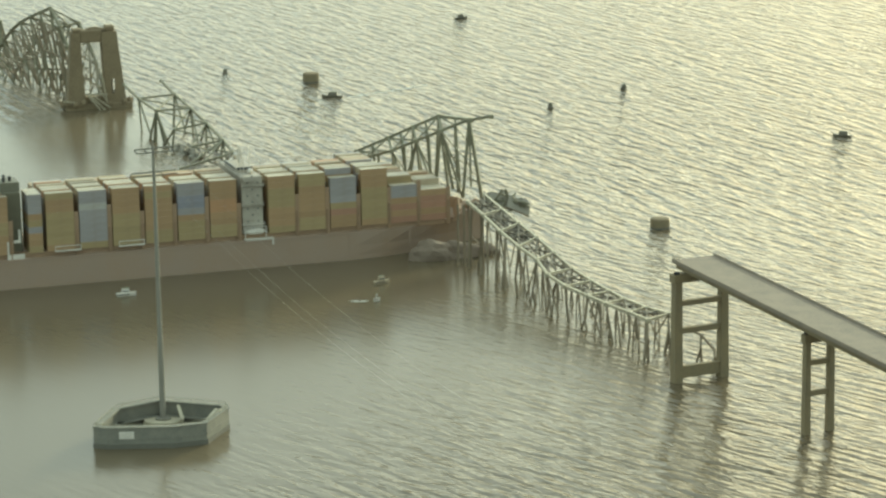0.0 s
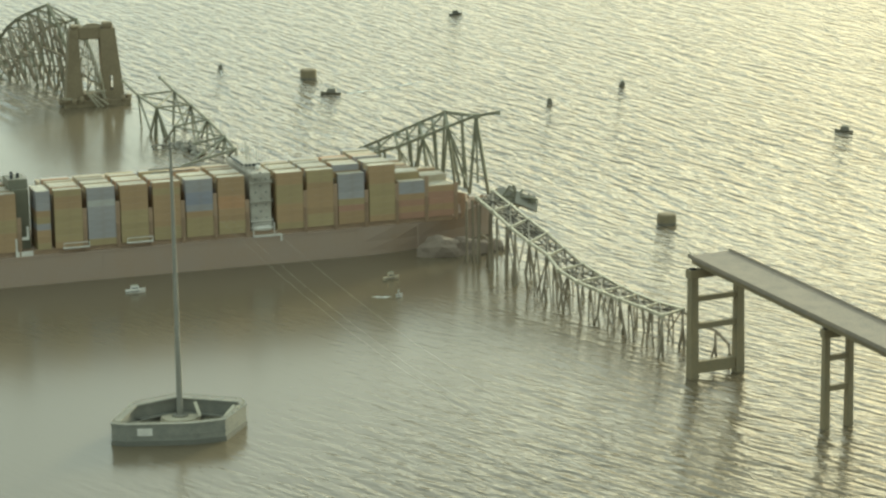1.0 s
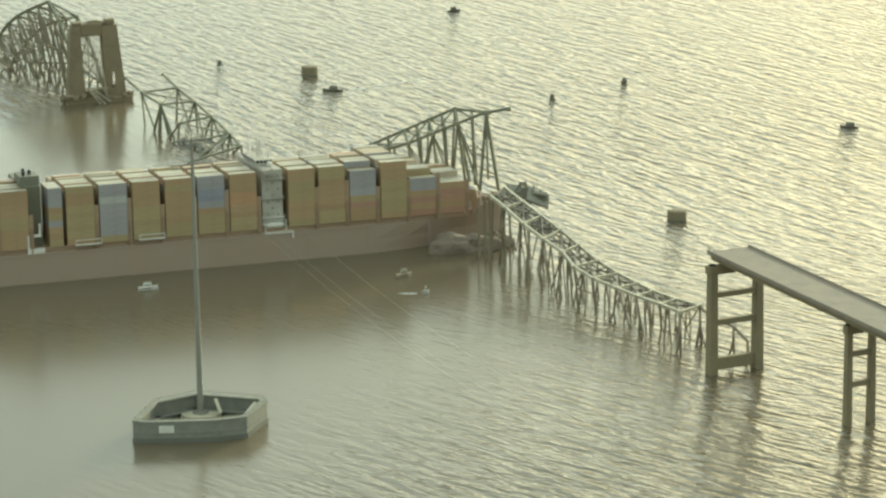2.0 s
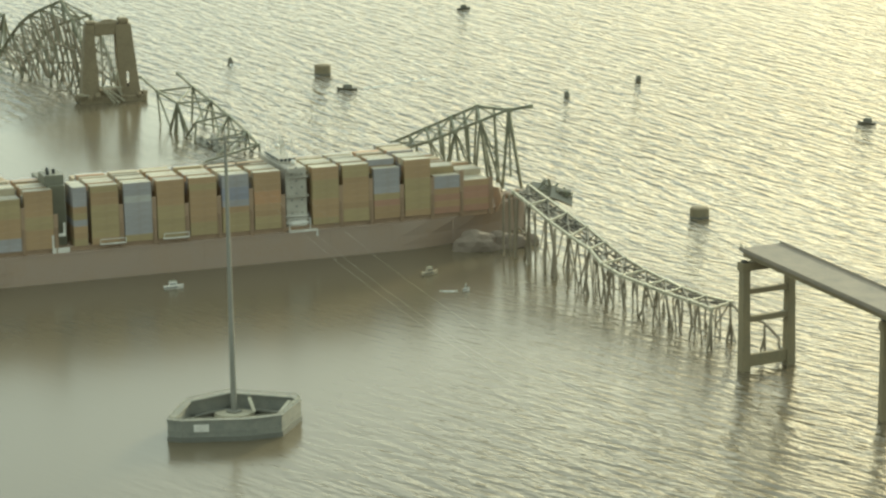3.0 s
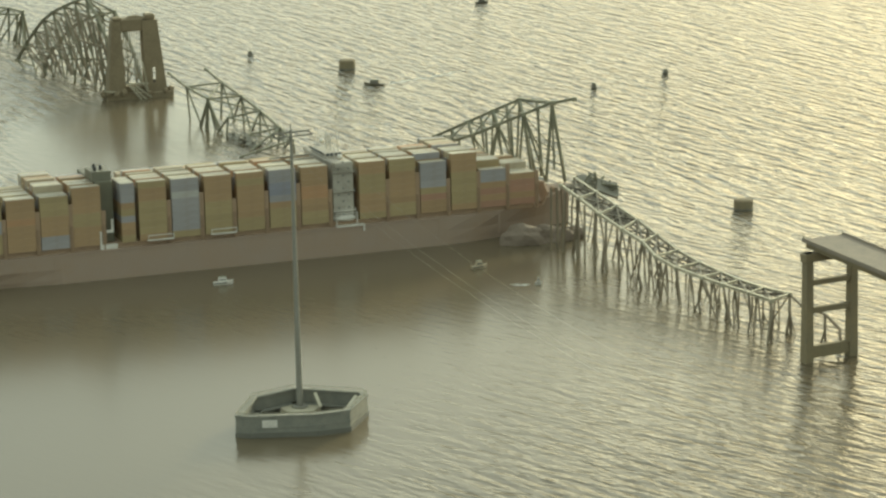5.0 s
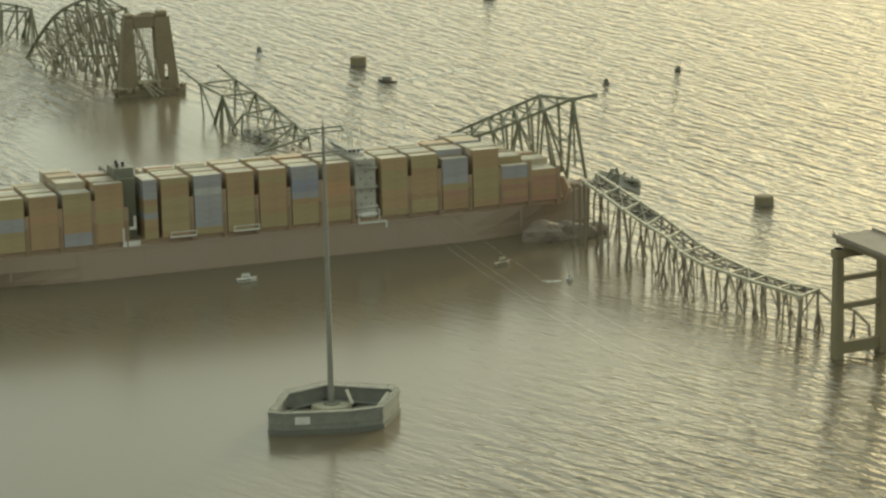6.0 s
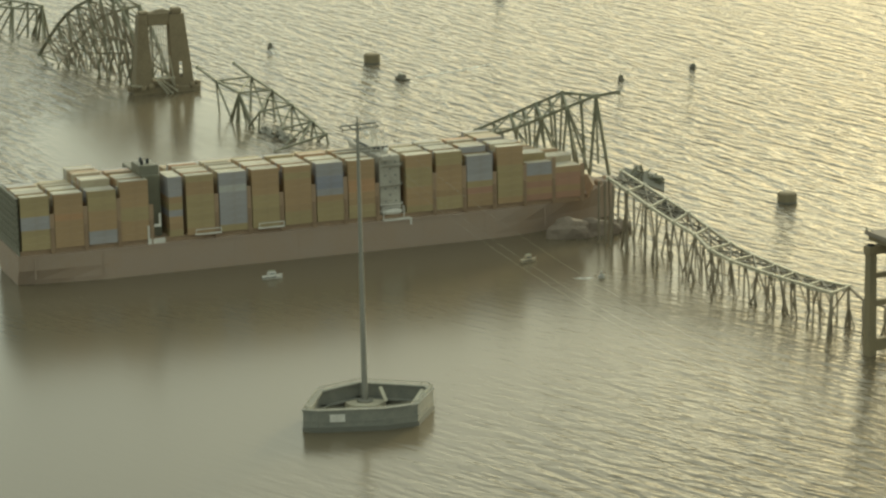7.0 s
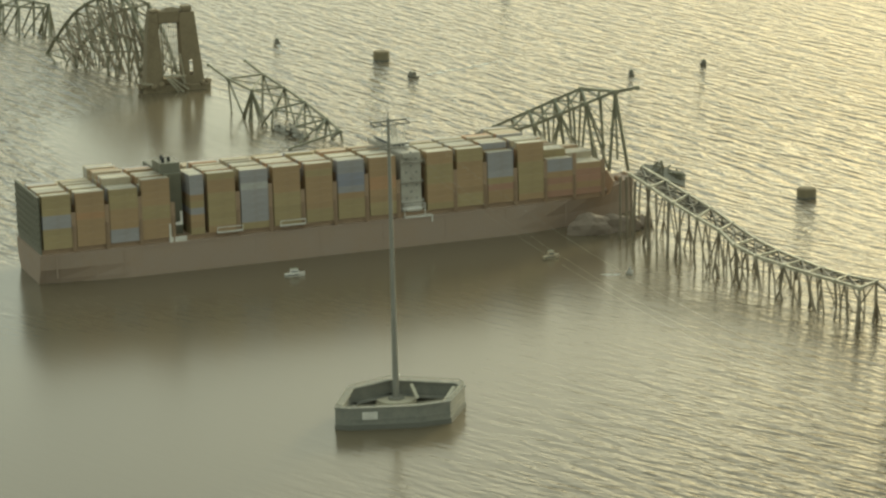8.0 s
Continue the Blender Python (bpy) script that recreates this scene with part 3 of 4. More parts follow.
truss("main_span_truss", "grey-green steel truss fragment propped up on the ship's bow", {"up": up, "lo": lo}, [(k, p, q, w * 1.15) for k, p, q, w in links], 1.35, M_STEEL)

# the piece in the water between the ship and the far tower
a1 = [(-109.1, 1591.4, 22.4), (-99.6, 1562.5, 18.7), (-88.6, 1528.9, 16.0), (-78.3, 1497.6, 12.7), (-67.9, 1465.9, 8.5), (-61.6, 1446.9, 4.9)]
a2 = [(-130.3, 1583.0, 22.0), (-119.5, 1550.2, 18.7), (-106.9, 1511.7, 17.9), (-96.0, 1491.0, 10.5), (-85.0, 1461.0, 6.0), (-77.0, 1436.0, 2.2)]
links = [("cross_beam", a2[i], a1[i], 0.8) for i in range(1, 6)] + [("lateral_brace", a2[i], a1[i + 1], 0.6) for i in range(1, 5)] + [("lateral_brace", a1[i], a2[i + 1], 0.6) for i in range(1, 5)]
for row in (a1, a2[:4]):
    for i, p in enumerate(row[1:], 1):
        links.append(("post", p, sway(p, 1.5, -2), 0.75))
        if i + 1 < len(row):
            links.append(("diagonal", p, sway(Vector(p).lerp(Vector(row[i + 1]), 0.6), 2, -2), 0.65))
            links.append(("diagonal", row[i + 1], sway(Vector(p).lerp(Vector(row[i + 1]), 0.4), 2, -2), 0.65))
for x, y in ((-103, 1512), (-109, 1515), (-101, 1506), (-112, 1520)):
    links.append(("post", a2[2], (x, y, -2), 0.7))
links.append(("lower_brace", a1[5], (-90, 1425, 0.6), 0.8))
links.append(("lower_brace", a1[4], (-84, 1440, 1.0), 0.7))
truss("sunken_truss", "broken green-grey steel truss sinking into the river", {"a1": a1, "a2": a2[:3]}, [(k, p, q, w * 1.25) for k, p, q, w in links], 1.15, M_STEEL)

# crumpled deck heaped at its foot, half under water
heap = thing("sunken_deck_wreck", Matrix(), "grey crumpled heap of bridge deck half under water", "debris")
rr = random.Random(17)
for x, y, a, b, c in ((-88, 1476, 5.5, 8.0, 5.2), (-82, 1464, 4.5, 7.0, 3.4), (-93, 1488, 4.0, 7.0, 3.4)):
    bm = bmesh.new()
    bmesh.ops.create_icosphere(bm, subdivisions=3, radius=1.0)
    off = Vector((rr.uniform(0, 50), rr.uniform(0, 50), 0))
    for v in bm.verts:
        k = 0.8 + 0.55 * noise.noise(v.co * 1.9 + off) + 0.25 * noise.noise(v.co * 5 + off)
        v.co = Vector((v.co.x * a * k + x, v.co.y * b * k + y, v.co.z * c * k))
    part("crumpled_slab", bm, M_DEBRIS, heap)

# the long span leaning on the far tower
r1 = spread([(-233.0, 1766.0, 5.2), (-222.6, 1751.0, 22.0), (-209.8, 1730.0, 38.2), (-195.0, 1706.0, 47.6), (-182.0, 1684.0, 54.6), (-172.8, 1670.0, 40.0), (-166.0, 1661.0, 18.0)], 10)
r2 = [p + Vector((16.5, 7.2, -4.0 - 0.9 * i)) for i, p in enumerate(r1)]
r3 = [Vector((p.x + 6 - 0.4 * i, p.y - 8, max(p.z * 0.38 - 3, -1.5))) for i, p in enumerate(r1)]
r4 = [p + Vector((15.0, 6.5, -2.0)) for p in r3]
links = []
for i in range(len(r1)):
    links += [("cross_beam", r1[i], r2[i], 0.8), ("post", r1[i], r3[i], 0.8), ("post", r2[i], r4[i], 0.75), ("cross_beam", r3[i], r4[i], 0.7)]
    for row in (r3, r4):
        links.append(("hanger", row[i], sway(row[i], 2, -1.5), 0.7))
        links.append(("hanger", row[i].lerp(row[min(i + 1, 10)], 0.5), sway(row[i], 3, -1.5), 0.55))
    if i:
        links += [("diagonal", r1[i - 1], r3[i], 0.65), ("diagonal", r2[i], r4[i - 1], 0.6), ("lateral_brace", r1[i - 1], r2[i], 0.5), ("lateral_brace", r1[i], r2[i - 1], 0.5)]
links = [(k, p, q, w * 1.15) for k, p, q, w in links if k != "cross_beam" or p[2] > 12]
crest = spread([(-226, 1752, 14), (-212, 1728, 30), (-192, 1696, 46), (-178, 1670, 44), (-170, 1660, 26)], 26)
for i, p in enumerate(crest):
    links.append(("fallen_strut", p, (p.x + 11 + rnd.uniform(-2, 3), p.y - 9, rnd.uniform(-1.5, 3)), 0.75))
    if i % 2:
        links.append(("fallen_strut", (p.x + 3, p.y - 6, p.z * 0.62), (p.x + 14, p.y - 16, p.z * 0.62 - 2 + rnd.uniform(-3, 3)), 0.65))

truss("leaning_truss", "long collapsed steel truss leaning against the far bridge tower", {"r1": r1, "r2": r2}, links, 1.5, M_STEEL)

# the farthest piece
e1 = spread([(-300.0, 1975.0, 17.5), (-253.5, 1905.0, 21.5), (-237.1, 1875.0, 21.8)], 5)
e2 = [p + Vector((-9, -14, -1.5)) for p in e1[:-1]] + [Vector((-240.5, 1870.0, 20.6))]
links = []
for i in range(len(e1)):
    links.append(("cross_beam", e1[i], e2[i], 0.8))
    for row in (e1, e2):
        links.append(("post", row[i], sway(row[i], 2.5, -1.5), 0.8))
        if i:
            links.append(("diagonal", row[i], sway(row[i - 1], 2.5, -1.5), 0.6))
    if i:
        links.append(("lateral_brace", e1[i - 1], e2[i], 0.5))
for x, y in ((-245.9, 1897.1), (-241.3, 1879.8), (-237.5, 1868.3), (-235.4, 1894.8)):
    links.append(("splayed_strut", e1[-1], (x, y, -1.0), 0.8))
truss("far_truss", "distant steel truss piece standing in the river", {"e1": e1, "e2": e2}, [(k, p, q, w * 1.4) for k, p, q, w in links], 1.3, M_STEEL)

# crumpled road deck lying over the bow
deb = thing("fallen_road_slab", pose(-1.8, -25.5, 3.0), "crumpled piece of bridge deck lying over the ship's bow", "debris")
for m, sx, sy in ((pose(72, 1241.5, 19.4, 38, 14, -6), 6.5, 3.6), (pose(67, 1244, 19.0, -14, 16, 60), 4.5, 2.4), (pose(79, 1238, 17.8, 46, 24, 10), 5.5, 3.4), (pose(72, 1243, 22.2, 58, 8, -35), 1.8, 2.0), (pose(80.5, 1239, 19.4, -38, 12, 15), 2.4, 1.6)):
    bm = bmesh.new()
    box(bm, -sx, -sy, -0.3, sx, sy, 0.3)
    for k in range(-2, 3):
        box(bm, -sx * 1.15, k * sy / 2.3 - 0.2, -1.2, sx * 1.1, k * sy / 2.3 + 0.2, -0.3)
    bmesh.ops.transform(bm, matrix=m, verts=bm.verts)
    part("slab_piece", bm, M_DEBRIS, deb)
for p, q in (((66, 1240, 17), (72, 1239, 25.0)), ((70, 1236, 17), (78, 1242, 22.5)), ((76, 1240, 16), (73, 1238, 25.5)), ((64, 1242, 20), (82, 1236, 19.5)), ((70, 1240, 23.5), (84, 1238, 17)), ((68, 1240, 16), (77, 1239, 21)), ((82, 1238, 15), (80, 1238, 21.5)), ((74, 1238, 15), (84, 1237, 19))):
    part("bent_girder", bar(bmesh.new(), p, q, 0.8), M_STEEL, deb)

# broken pier footing and rubble against the bow
rub = thing("pier_rubble", Matrix(), "grey-brown heap of broken pier concrete against the bow", "rubble")
rr = random.Random(11)
for x, y, z, a, b, c in ((37, 1197, 0.5, 12, 6, 8.5), (50, 1202, 0.5, 11, 6, 7.5), (60, 1208, 0.5, 7, 5, 5)):
    bm = bmesh.new()
    bmesh.ops.create_icosphere(bm, subdivisions=3, radius=1.0)
    off = Vector((rr.uniform(0, 50), rr.uniform(0, 50), 0))
    for v in bm.verts:
        k = 0.92 + 0.3 * noise.noise(v.co * 1.5 + off) + 0.12 * noise.noise(v.co * 4 + off)
        v.co = Vector((v.co.x * a * k + x, v.co.y * b * k + y, v.co.z * c * k + z))
    part("boulder", bm, M_RUBBLE, rub)

# ---- far main tower of the bridge ----
TOWER = pose(-150.5, 1636.0, 0, 0, 0, 12)
tower = thing("main_bridge_tower", TOWER, "massive dark concrete bridge tower with two tapering legs", "bridge pier")
part("footing", bevel(boxes((-20.5, -8, -3, 20, 8, 3.6)), 0.5), M_OLDCONC, tower)
part("leg", loft(bmesh.new(), [[(-o, -t, z), (-i, -t, z), (-i, t, z), (-o, t, z)] for z, o, i, t in ((3.6, 19.0, 8.0, 6.5), (38, 15.8, 9.6, 5.0), (46.4, 15.0, 9.8, 4.6))]), M_OLDCONC, tower)


def leg_piece(bm, z0, z1, slot_from=None, slot_to=None):
    """A length of the slotted leg; slot_from and slot_to bound it by the slanting slot."""
    rings = []
    for z in (z0, z1):
        k = (z - 3.6) / 42.8
        inner, outer, t = 4.2 - 1.2 * k, 16.5 - 4.3 * k, 6.5 - 1.9 * k
        x0, a = (inner, 0) if slot_from is None else (slot_from, 1.25)
        x1, b = (outer, 0) if slot_to is None else (slot_to, 1.25)
        rings.append([(x0 - a, -t, z), (x1 - b, -t, z), (x1 + b, t, z), (x0 + a, t, z)])
    return loft(bm, rings)


# the other leg has a narrow slot right through it above the footing
bm = leg_piece(bmesh.new(), 3.6, 9)
leg_piece(bm, 9, 18, None, 9.0)
leg_piece(bm, 9, 18, 10.9, None)
leg_piece(bm, 18, 46.4)
part("leg", bm, M_OLDCONC, tower)
for sgn in (-1, 1):
    part("bearing_block", bevel(boxes((sgn * 9.8 - 3 - 1.6, -4, 46.4, sgn * 9.8 + 3 - 1.6, 4, 48.6 + (sgn > 0) * 1.2)), 0.9, 2), M_OLDCONC, tower)
part("cap_beam", bevel(boxes((-9.9, -4.5, 40.2, 3.3, 4.5, 47.6)), 0.6), M_OLDCONC, tower)
part("strut_beam", bevel(boxes((-8.3, -4.0, 3.6, 4.4, 4.0, 7.0)), 0.3), M_OLDCONC, tower)
for i, x in enumerate((-9.0, -7.6, -6.2, -4.6, -3.1, -1.6, -0.3, 1.2, 2.6)):
    part("hanging_cable", tube(bmesh.new(), [(x, 1.5, 40.4), (x * 0.97 + 0.1, 1.5, 26), (x * 0.88 - 0.3, 1.5, 11 + i % 3 * 3)], 0.3, 6), M_WHITE, tower, "pale hanging steel cable")
part("cap_rubble", loft(bmesh.new(), [[(x, -3, 47.2), (x, 3, 47.2), (x, 2, 47.6 + h), (x, -2, 47.8 + h)] for x, h in ((-6, 0.2), (-3.5, 1.2), (0, 1.5), (3, 0.9), (6, 0.2))]), M_OLDCONC, tower)
for p, q in (((-7, -8.5, 9), (1, -11, -1.5)), ((-5, -8.5, 8), (4, -11, -1.5)), ((-9, -8.5, 9.5), (5, -8.5, 9)), ((-2, -7.5, 17), (4, -8, 5)), ((-3, -8.5, 8), (6, -10, 1)), ((2, -7.5, 22), (4.5, -8, 4)), ((-22, -9, 6), (-15, -9, 5))):
    part("fallen_girder", bar(bmesh.new(), p, q, 0.9), M_PALE, tower)

# fallen lumps heaped on the footing
rr = random.Random(5)
for x, y, z, a in ((-19, -7, 4, 3.2), (-14, -8, 3.5, 2.6), (-9.5, -7.5, 4, 2.4), (15, -7, 4, 2.2), (18.5, -4, 4, 2.6), (-21, -2, 3, 3.0), (5.5, -8, 3.2, 1.8)):
    bm = bmesh.new()
    bmesh.ops.create_icosphere(bm, subdivisions=2, radius=a)
    off = Vector((rr.uniform(0, 50), rr.uniform(0, 50), 0))
    for v in bm.verts:
        v.co = v.co * (0.85 + 0.5 * noise.noise(v.co * 0.6 + off)) + Vector((x, y, z))
    part("fallen_lump", bm, M_OLDCONC, tower)

# ---- end piers and the approach road ----
def pier(name, centre, half, height, label, levels, w):
    m = pose(centre[0], centre[1], 0, 0, 0, AXIS_TURN - 90)
    th = thing(name, m, label, "bridge pier", "approach piers")
    for sgn in (-1, 1):
        sec = [[(sgn * half - a, -b, z), (sgn * half + a, -b, z), (sgn * half + a, b, z), (sgn * half - a, b, z)] for z, a, b in ((-4, w * 1.12, w * 1.2), (height * 0.5, w * 1.0, w * 1.05), (height, w * 0.9, w))]
        part("leg", loft(bmesh.new(), sec), M_CONC, th)
    for z, h in levels:
        part("cross_strut", bevel(boxes((-half + w * 0.9, -w * 0.7, z, half - w * 0.9, w * 0.7, z + h)), 0.15), M_CONC, th)
    part("cap", bevel(boxes((-half - w - 0.6, -w - 0.3, height - 3.2, half + w + 0.6, w + 0.3, height)), 0.2), M_CONC, th)
    for sgn in (-1, 1):
        part("bearing", boxes((sgn * half - 0.9, -0.9, height, sgn * half + 0.9, 0.9, height + 0.6)), M_RUBBER, th)
    return th


P_END, P_NEXT = Vector((130.2, 983.2, 0)), Vector((162.0, 909.5, 0))
pier("end_pier", P_END, 10.0, 41.5, "tall concrete two-legged pier at the broken road's end", ((29.2, 2.0), (18.6, 2.2), (1.5, 4.6)), 1.6)
pier("approach_pier", P_NEXT, 4.9, 36.0, "slender concrete two-legged approach pier", ((24.5, 2.0), (13.5, 2.0)), 1.12)
P_LAST = P_NEXT + (P_NEXT - P_END)
pier("approach_pier", P_LAST, 4.9, 31.5, "slender concrete two-legged approach pier", ((21.5, 2.0), (11.5, 2.0)), 1.12)

road = thing("approach_road", Matrix(), "grey concrete approach road ending in mid-air over the pier", "bridge deck")
axis_len = (P_LAST - P_END).length


def deck_z(d):
    return 42.2 - 0.058 * d


def road_strip(x0, x1, z0, z1, d0=-5.0, d1=axis_len + 30, n=12):
    sec = []
    for i in range(n + 1):
        d = d0 + (d1 - d0) * i / n
        c = P_END - AXIS * d
        sec.append([(*(c + SIDE * x).xy, deck_z(d) + z) for x, z in ((x0, z0), (x1, z0), (x1, z1), (x0, z1))])
    return loft(bmesh.new(), sec)


part("road_slab", road_strip(-9.3, 9.3, 2.4, 3.2), M_ROAD, road, "worn grey road surface")
for x in (-7.2, -2.4, 2.4, 7.2):
    part("girder", road_strip(x - 0.35, x + 0.35, 0.0, 2.4), M_CONC, road)
for x in (-9.3, 9.0):
    part("parapet", road_strip(x, x + 0.3, 3.2, 3.95), M_ROAD, road)
c = P_END + AXIS * 4.2
for x, h in ((-8.9, 5.0), (-8.2, 3.0), (-6.5, 2.0), (8.6, 2.4)):
    p = c + SIDE * x
    part("broken_rail_post", tube(bmesh.new(), [(p.x, p.y, deck_z(-4) + 3.2), (p.x - 0.4, p.y, deck_z(-4) + 3.2 + h * 0.5)], 0.25, 6, 0.12), M_STEEL, road)

# ---- power-line tower in its fender ring ----
RING = Vector((-68.3, 930.0, 0))
ring = thing("fender_ring", pose(*RING), "six-sided grey-green protective fender ring round a power-line mast", "fender")
corner = [(-22.0, -18.5), (-17.0, -20.3), (6.0, -20.5), (17.2, -17.0), (24.0, 2.0), (22.8, 6.5), (-1.5, 15.5), (-16.5, 5.0)]
for i, (p, q) in enumerate(zip(corner, corner[1:] + corner[:1])):
    p, q = Vector((*p, 0)), Vector((*q, 0))
    d = (q - p).normalized()
    nrm = Vector((d.y, -d.x, 0))

    def slab(o0, o1, z0, z1, name, material, label="", ends=0.0):
        a, b = p - d * ends, q + d * ends
        return part(name, loft(bmesh.new(), [[tuple(c + nrm * o + Vector((0, 0, z))) for o, z in ((o0, z0), (o1, z0), (o1, z1), (o0, z1))] for c in (a, b)]), material, ring, label)
    slab(-1.2, 0.0, -2.0, 7.2, "fender_wall", M_FENDER)
    slab(-2.2, 0.25, 7.2, 7.7 + 0.012 * i, "walkway", M_FENDER, "", 0.25)
    slab(-0.1, 0.3, -0.5, 1.7, "rubbing_strake", M_TAR)
    slab(-0.1, 0.2, 3.4, 3.9, "timber_wale", M_FENDER)
    slab(-0.3, -0.15, 8.6 + 0.012 * i, 8.75 + 0.012 * i, "handrail", M_STEEL)
    slab(-3.6, -1.2, 2.2, 2.6, "inner_ledge", M_FENDER)
    n = max(2, int((q - p).length / 5))
    for k in range(n):
        c = p.lerp(q, (k + 0.5) / n)
        part("rail_post", tube(bmesh.new(), [tuple(c - nrm * 0.22 + Vector((0, 0, 7.6))), tuple(c - nrm * 0.22 + Vector((0, 0, 8.7)))], 0.1, 6), M_STEEL, ring)
part("warning_board", boxes((-13.0, -20.75, 3.6, -7.8, -20.5, 6.2)), M_WHITE, ring, "blank white warning board")
for p, q in (((12, -14, 2.0), (20, -1, 8.2)), ((14, -13, 2.0), (21.5, -1.5, 8.2)), ((5.8, 7.5, 7.5), (7.6, 3.6, 3.2))):
    part("access_ramp", bar(bmesh.new(), p, q, 1.2, 0.4), M_PALE, ring, "pale metal access ramp")

mastbase = RING + Vector((0.4, 7.5, 0))
pole = thing("transmission_mast", pose(*mastbase), "tall slim steel transmission mast on a round base", "power mast")
bm = bmesh.new()
tube(bm, [(0, 0, -2), (0, 0, 1.8)], 7.2, 28)
tube(bm, [(0, 0, 1.8), (0, 0, 2.5)], 6.8, 28)
part("base_drum", bm, M_PALE, pole, "round pale concrete base")
bm = bmesh.new()
for k in range(12):
    a = k * math.tau / 12
    box(bm, 2.6 * math.cos(a) - 0.2, 2.6 * math.sin(a) - 0.2, 2.5, 2.6 * math.cos(a) + 0.2, 2.6 * math.sin(a) + 0.2, 3.2)
part("anchor_bolts", bm, M_STEEL, pole)
part("shaft", tube(tube(bmesh.new(), [(0, 0, 2.5), (0, 0, 3.1)], 2.9, 16), [(0, 0, 3.1)] + [(0, 0, 4.5 + 97 * k / 8) for k in range(1, 9)], 1.12, 12, 0.5), M_POLE, pole)
arm = part("crossarm", bar(bar(bmesh.new(), tuple(SIDE * -7 + Vector((0, 0, 100.6))), tuple(SIDE * 7 + Vector((0, 0, 100.6))), 0.55), tuple(SIDE * -7 - AXIS * 2.4 + Vector((0, 0, 99.6))), tuple(SIDE * 7 - AXIS * 2.4 + Vector((0, 0, 99.6))), 0.45), M_POLE, pole)
part("crossarm", bar(bar(bmesh.new(), tuple(SIDE * -8.5 + Vector((0, 0, 92.2))), tuple(SIDE * 8.0 + Vector((0, 0, 92.2))), 0.5), tuple(SIDE * -8.5 - AXIS * 2.2 + Vector((0, 0, 91.4))), tuple(SIDE * 8.0 - AXIS * 2.2 + Vector((0, 0, 91.4))), 0.4), M_POLE, pole)
part("earth_spike", tube(bmesh.new(), [(0, 0, 101.5), (0, 0, 103.6)], 0.2, 6), M_POLE, pole)
WIRE_AT = [SIDE * -6.8 + Vector((0, 0, 100.2)), SIDE * -3.2 + Vector((0, 0, 100.2)), SIDE * 6.8 + Vector((0, 0, 100.2))]
for w in WIRE_AT:
    part("insulator", tube(bmesh.new(), [tuple(w), tuple(w - AXIS * 2.5 - Vector((0, 0, 0.5)))], 0.22, 8), M_RUBBER, arm)
for w in WIRE_AT:
    pts = []
    for k in range(61):
        d = 2.5 + 535 * k / 60
        c = mastbase + w - AXIS * d
        pts.append((c.x, c.y, w.z - 0.5 - 0.243 * d + 0.00043 * d * d))
    wire = part("power_line", tube(bmesh.new(), pts, 0.017, 6), M_WIRE)
    tagged(wire, "bare aluminium power line hung from the mast", "cable", "power lines")

# ---- dolphins ----
def dolphin(at, radius, height, label):
    th = thing("mooring_dolphin", pose(*at, 0), label, "dolphin", "round dolphins in the river")
    bm = bmesh.new()
    tube(bm, [(0, 0, -3), (0, 0, height - 1.0)], radius, 32)
    part("drum", bm, M_CONC, th)
    bm = bmesh.new()
    loft(bm, [[(r * math.cos(k * math.tau / 32), r * math.sin(k * math.tau / 32), z) for k in range(32)] for r, z in ((radius, height - 1.0), (radius * 0.98, height - 0.45), (radius * 0.9, height), (radius * 0.72, height + 0.25), (radius * 0.4, height + 0.35))])
    part("cap_slab", bm, M_OLDCONC, th)
    part("tide_band", tube(bmesh.new(), [(0, 0, -2), (0, 0, height * 0.14)], radius + 0.06, 32), M_TAR, th, "dark wet tide band")
    return th


dolphin((146.8, 1254.0), 4.6, 4.7, "round dark concrete dolphin standing alone in the river")
dolphin((-22.4, 1717.0), 5.2, 6.0, "round dark sheet-pile dolphin far out in the river")

# ---- boats ----
def boat(name, label, length, beam, cabin, hull, m, mastheight=3.0):
    th = thing(name, m, label, "boat", "boats round the wreck")
    L, B = length / 2, beam / 2
    sec = []
    for x, w, k in ((-L, 0.9, 0.0), (-L * 0.4, 1.0, 0.0), (L * 0.3, 0.95, 0.1), (L * 0.7, 0.6, 0.4), (L, 0.06, 0.8)):
        sec.append([(x, -B * w * 0.7, -0.5), (x, -B * w, 1.1 + k), (x, B * w, 1.1 + k), (x, B * w * 0.7, -0.5)])
    part("hull", loft(bmesh.new(), sec), hull, th)
    c = part("cabin", loft(bmesh.new(), [[(-L * cabin + k, -B * w, z), (L * 0.4 - 2 * k, -B * w, z), (L * 0.4 - 2 * k, B * w, z), (-L * cabin + k, B * w, z)] for z, w, k in ((1.0, 0.7, 0.0), (2.2, 0.62, 0.1), (3.2, 0.45, 0.3))]), hull, th)
    part("cabin_window", boxes((-L * cabin + 0.3, -B * 0.62 - 0.03, 1.9, L * 0.25, -B * 0.6, 2.4)), M_GLASS, c)
    part("roof", bevel(boxes((-L * cabin + 0.2, -B * 0.5, 3.2, L * 0.3, B * 0.5, 3.35)), 0.05), M_STEEL, c)
    part("mast", tube(bmesh.new(), [(0, 0, 3.3), (0, 0, 3.4 + mastheight)], 0.14, 6, 0.06), M_STEEL, th)
    part("fender", tube(bmesh.new(), [(-L, -B * 0.95, 0.8), (L * 0.3, -B * 0.98, 1.0)], 0.2, 6), M_RUBBER, th)
    return th


M_FOAM = mat("thin_foam", (0.72, 0.72, 0.66), 0.6)


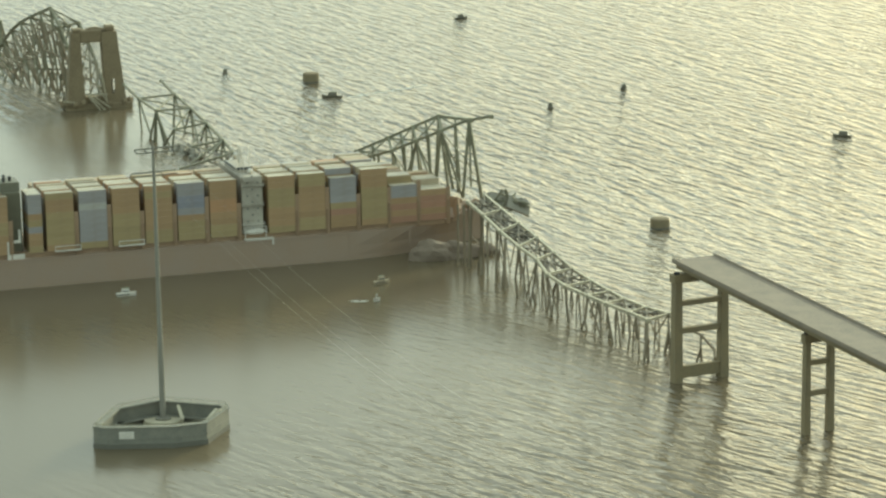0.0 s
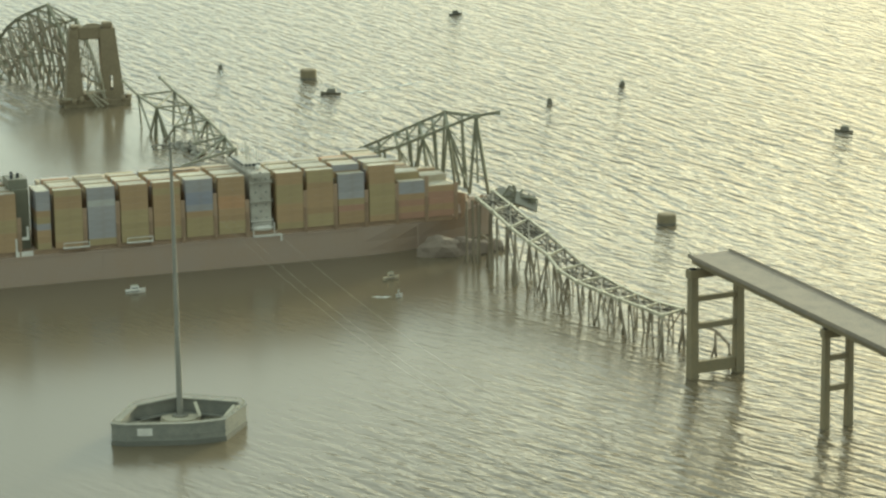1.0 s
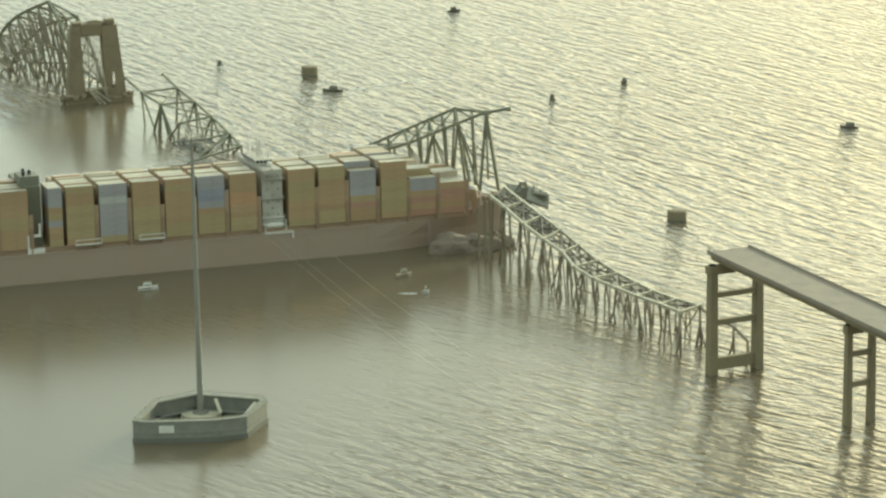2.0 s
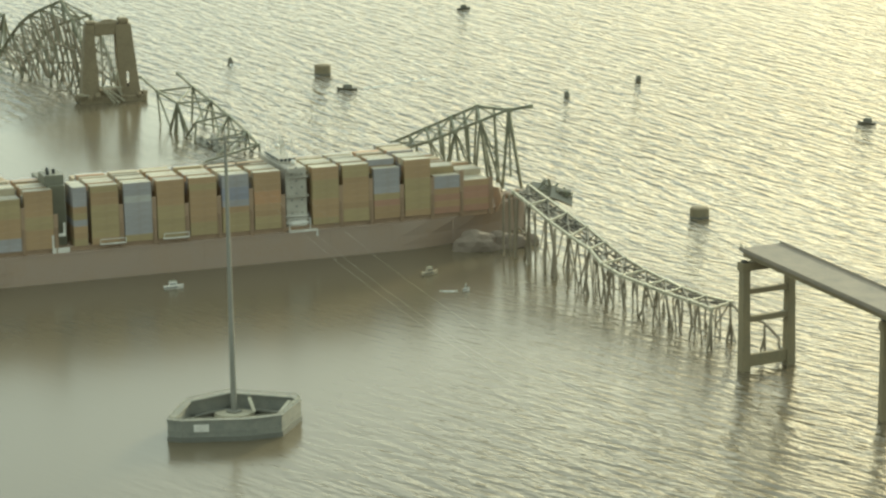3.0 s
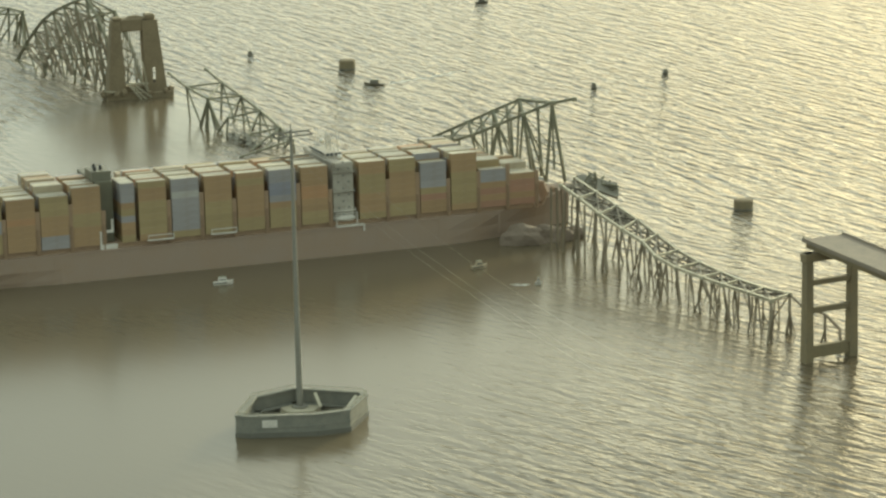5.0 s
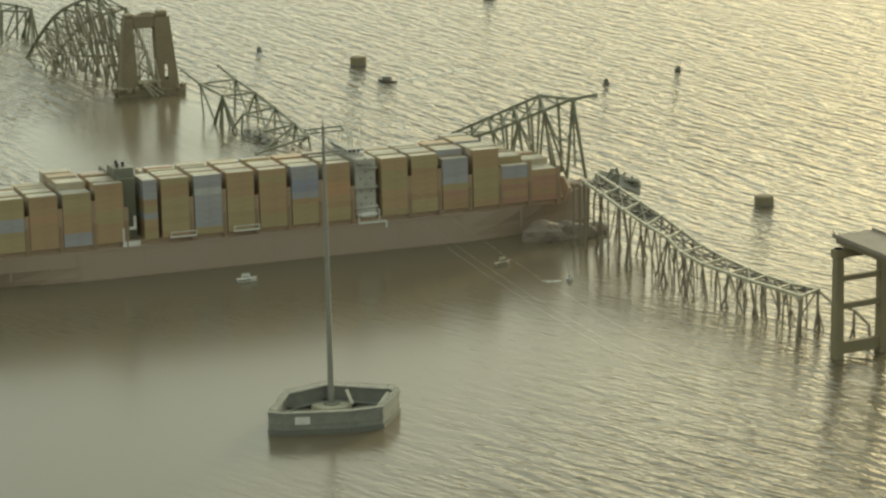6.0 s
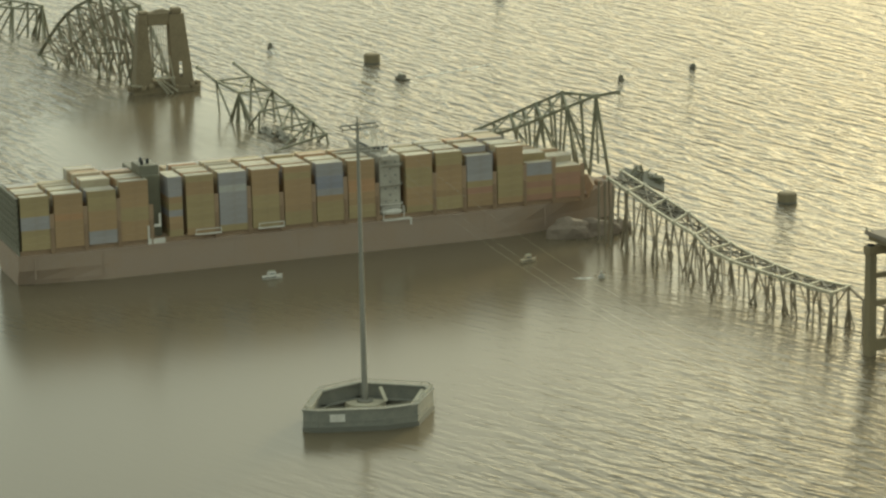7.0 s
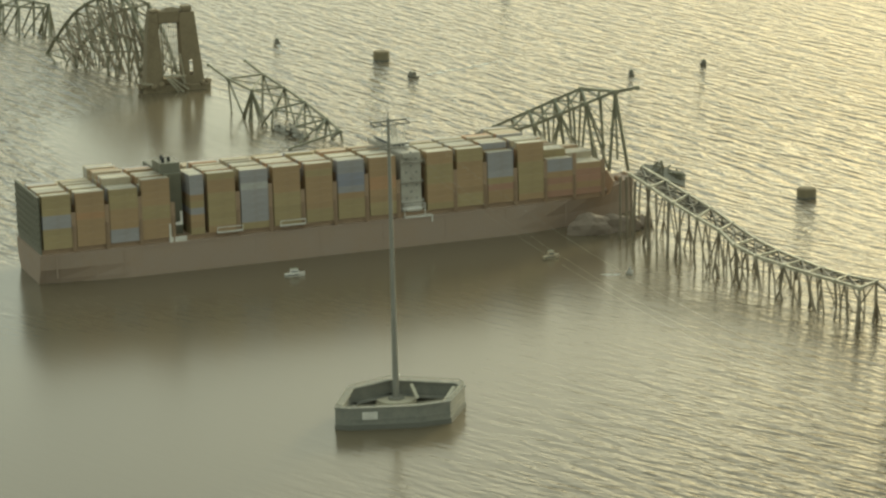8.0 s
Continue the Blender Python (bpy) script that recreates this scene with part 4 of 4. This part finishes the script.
def wake(b, length, width, seed):
    """Broken flecks of foam trailing astern."""
    g = random.Random(seed)
    bm = bmesh.new()
    for k in range(int(length * 1.6)):
        d = g.uniform(2, length)
        side = g.choice((-1, 1)) * (0.4 + width * d / length) + g.uniform(-0.4, 0.4)
        a, w = g.uniform(0.6, 2.2), g.uniform(0.08, 0.28)
        box(bm, -d - a, side - w, -0.05, -d + a, side + w, 0.05)
    ob = part("wake", bm, M_FOAM, b, "thin broken trail of foam")
    ob.location.x = -3.0
    return ob


M_BOAT = mat("dark_boat_paint", (0.15, 0.13, 0.09), 0.5)
MOVERS = []


def sail(b, rows, turns, trail=0):
    if trail:
        wake(b, trail, trail * 0.06, len(MOVERS))
    turns = turns if isinstance(turns, tuple) else (turns,) * len(rows)
    MOVERS.append((b, [(t, pose(x, y, 0, 0, 0, turn)) for (t, x, y), turn in zip(rows, turns)]))


sail(boat("work_boat", "dark work boat holding station beside the far dolphin", 13.0, 4.2, 0.5, M_BOAT, pose(-8.8, 1656, 0, 0, 0, 170), 1.2), [(0, -8.8, 1656), (4.5, -8.4, 1652), (6.5, -8.3, 1650), (8, -8.2, 1648)], (172, 165, 130, 108))
sail(boat("patrol_boat", "dark patrol boat lying in open water", 10.5, 3.6, 0.6, M_BOAT, pose(275.5, 1484, 0, 0, 0, 160), 1.2), [(0, 275.5, 1484), (4, 277.6, 1490), (8, 279.5, 1496)], 160)
sail(boat("patrol_boat", "dark patrol boat far out on the river", 10.0, 3.4, 0.5, M_BOAT, pose(86, 2004, 0, 0, 0, 20), 1.4), [(0, 86, 2004), (4, 88, 2012), (8, 90, 2020)], 20)
sail(boat("launch", "small dark launch under way with a short wake", 7.0, 3.8, 0.6, M_BOAT, pose(-78.8, 1758, 0, 0, 0, 98), 1.5), [(0, -78.8, 1758.5), (1, -79.8, 1763.7), (3.5, -82.2, 1778.2), (6.5, -84.6, 1794.1), (8, -85.6, 1806.2)], 98, 24)
sail(boat("launch", "small dark launch with a white bow seen end on", 6.0, 3.6, 0.6, M_BOAT, pose(121.3, 1598, 0, 0, 0, 95), 1.5), [(0, 121.3, 1600), (4, 121.2, 1610), (8, 121.3, 1623)], 95)
sail(boat("launch", "small dark launch lying quietly on the river", 6.0, 3.6, 0.6, M_BOAT, pose(172, 1663, 0, 0, 0, -80), 1.3), [(0, 172, 1663), (4, 171.3, 1657), (8, 170.8, 1652)], -80)
boat("tender", "small white tender close by the ship's side", 8.5, 3.4, 0.5, M_WHITE, pose(-96.3, 1139.7, 0, 0, 0, 10), 0.6)
boat("tender", "small sand-coloured tender near the ship's bow", 7.0, 2.8, 0.5, M_BOX["sand"], pose(13.6, 1152.0, 0, 0, 0, 20), 0.6)

sail(boat("skiff", "tiny white skiff under way past the ship's bow", 2.8, 1.2, 0.4, M_WHITE, pose(10.9, 1119.4, 0), 0.3), [(0, 10.9, 1119.4), (1.5, 18.5, 1119.6), (3.5, 29.6, 1119.0), (8, 42.0, 1117.0)], -2, 8)


# a fading foam streak on the water behind the work boat
g = random.Random(21)
bm = bmesh.new()
for k in range(90):
    f = g.random() ** 1.3
    x, y = 2 + 52 * f, 1656 + 34 * f + 10 * f * f + g.uniform(-2.5, 2.5)
    a, w = g.uniform(0.5, 1.8), g.uniform(0.12, 0.4)
    box(bm, x - a, y - w, -0.05, x + a, y + w, 0.04)
streak = part("foam_streak", bm, M_FOAM)
tagged(streak, "thin pale streak of foam on the open river", "foam", kind="stuff")


def motions():
    for b, rows in MOVERS:
        walk(b, rows)
    # the ripples drift with the wind
    walk(water, [(0, pose(0, 0, 0)), (8, pose(-10, -6, 0))])


motions()
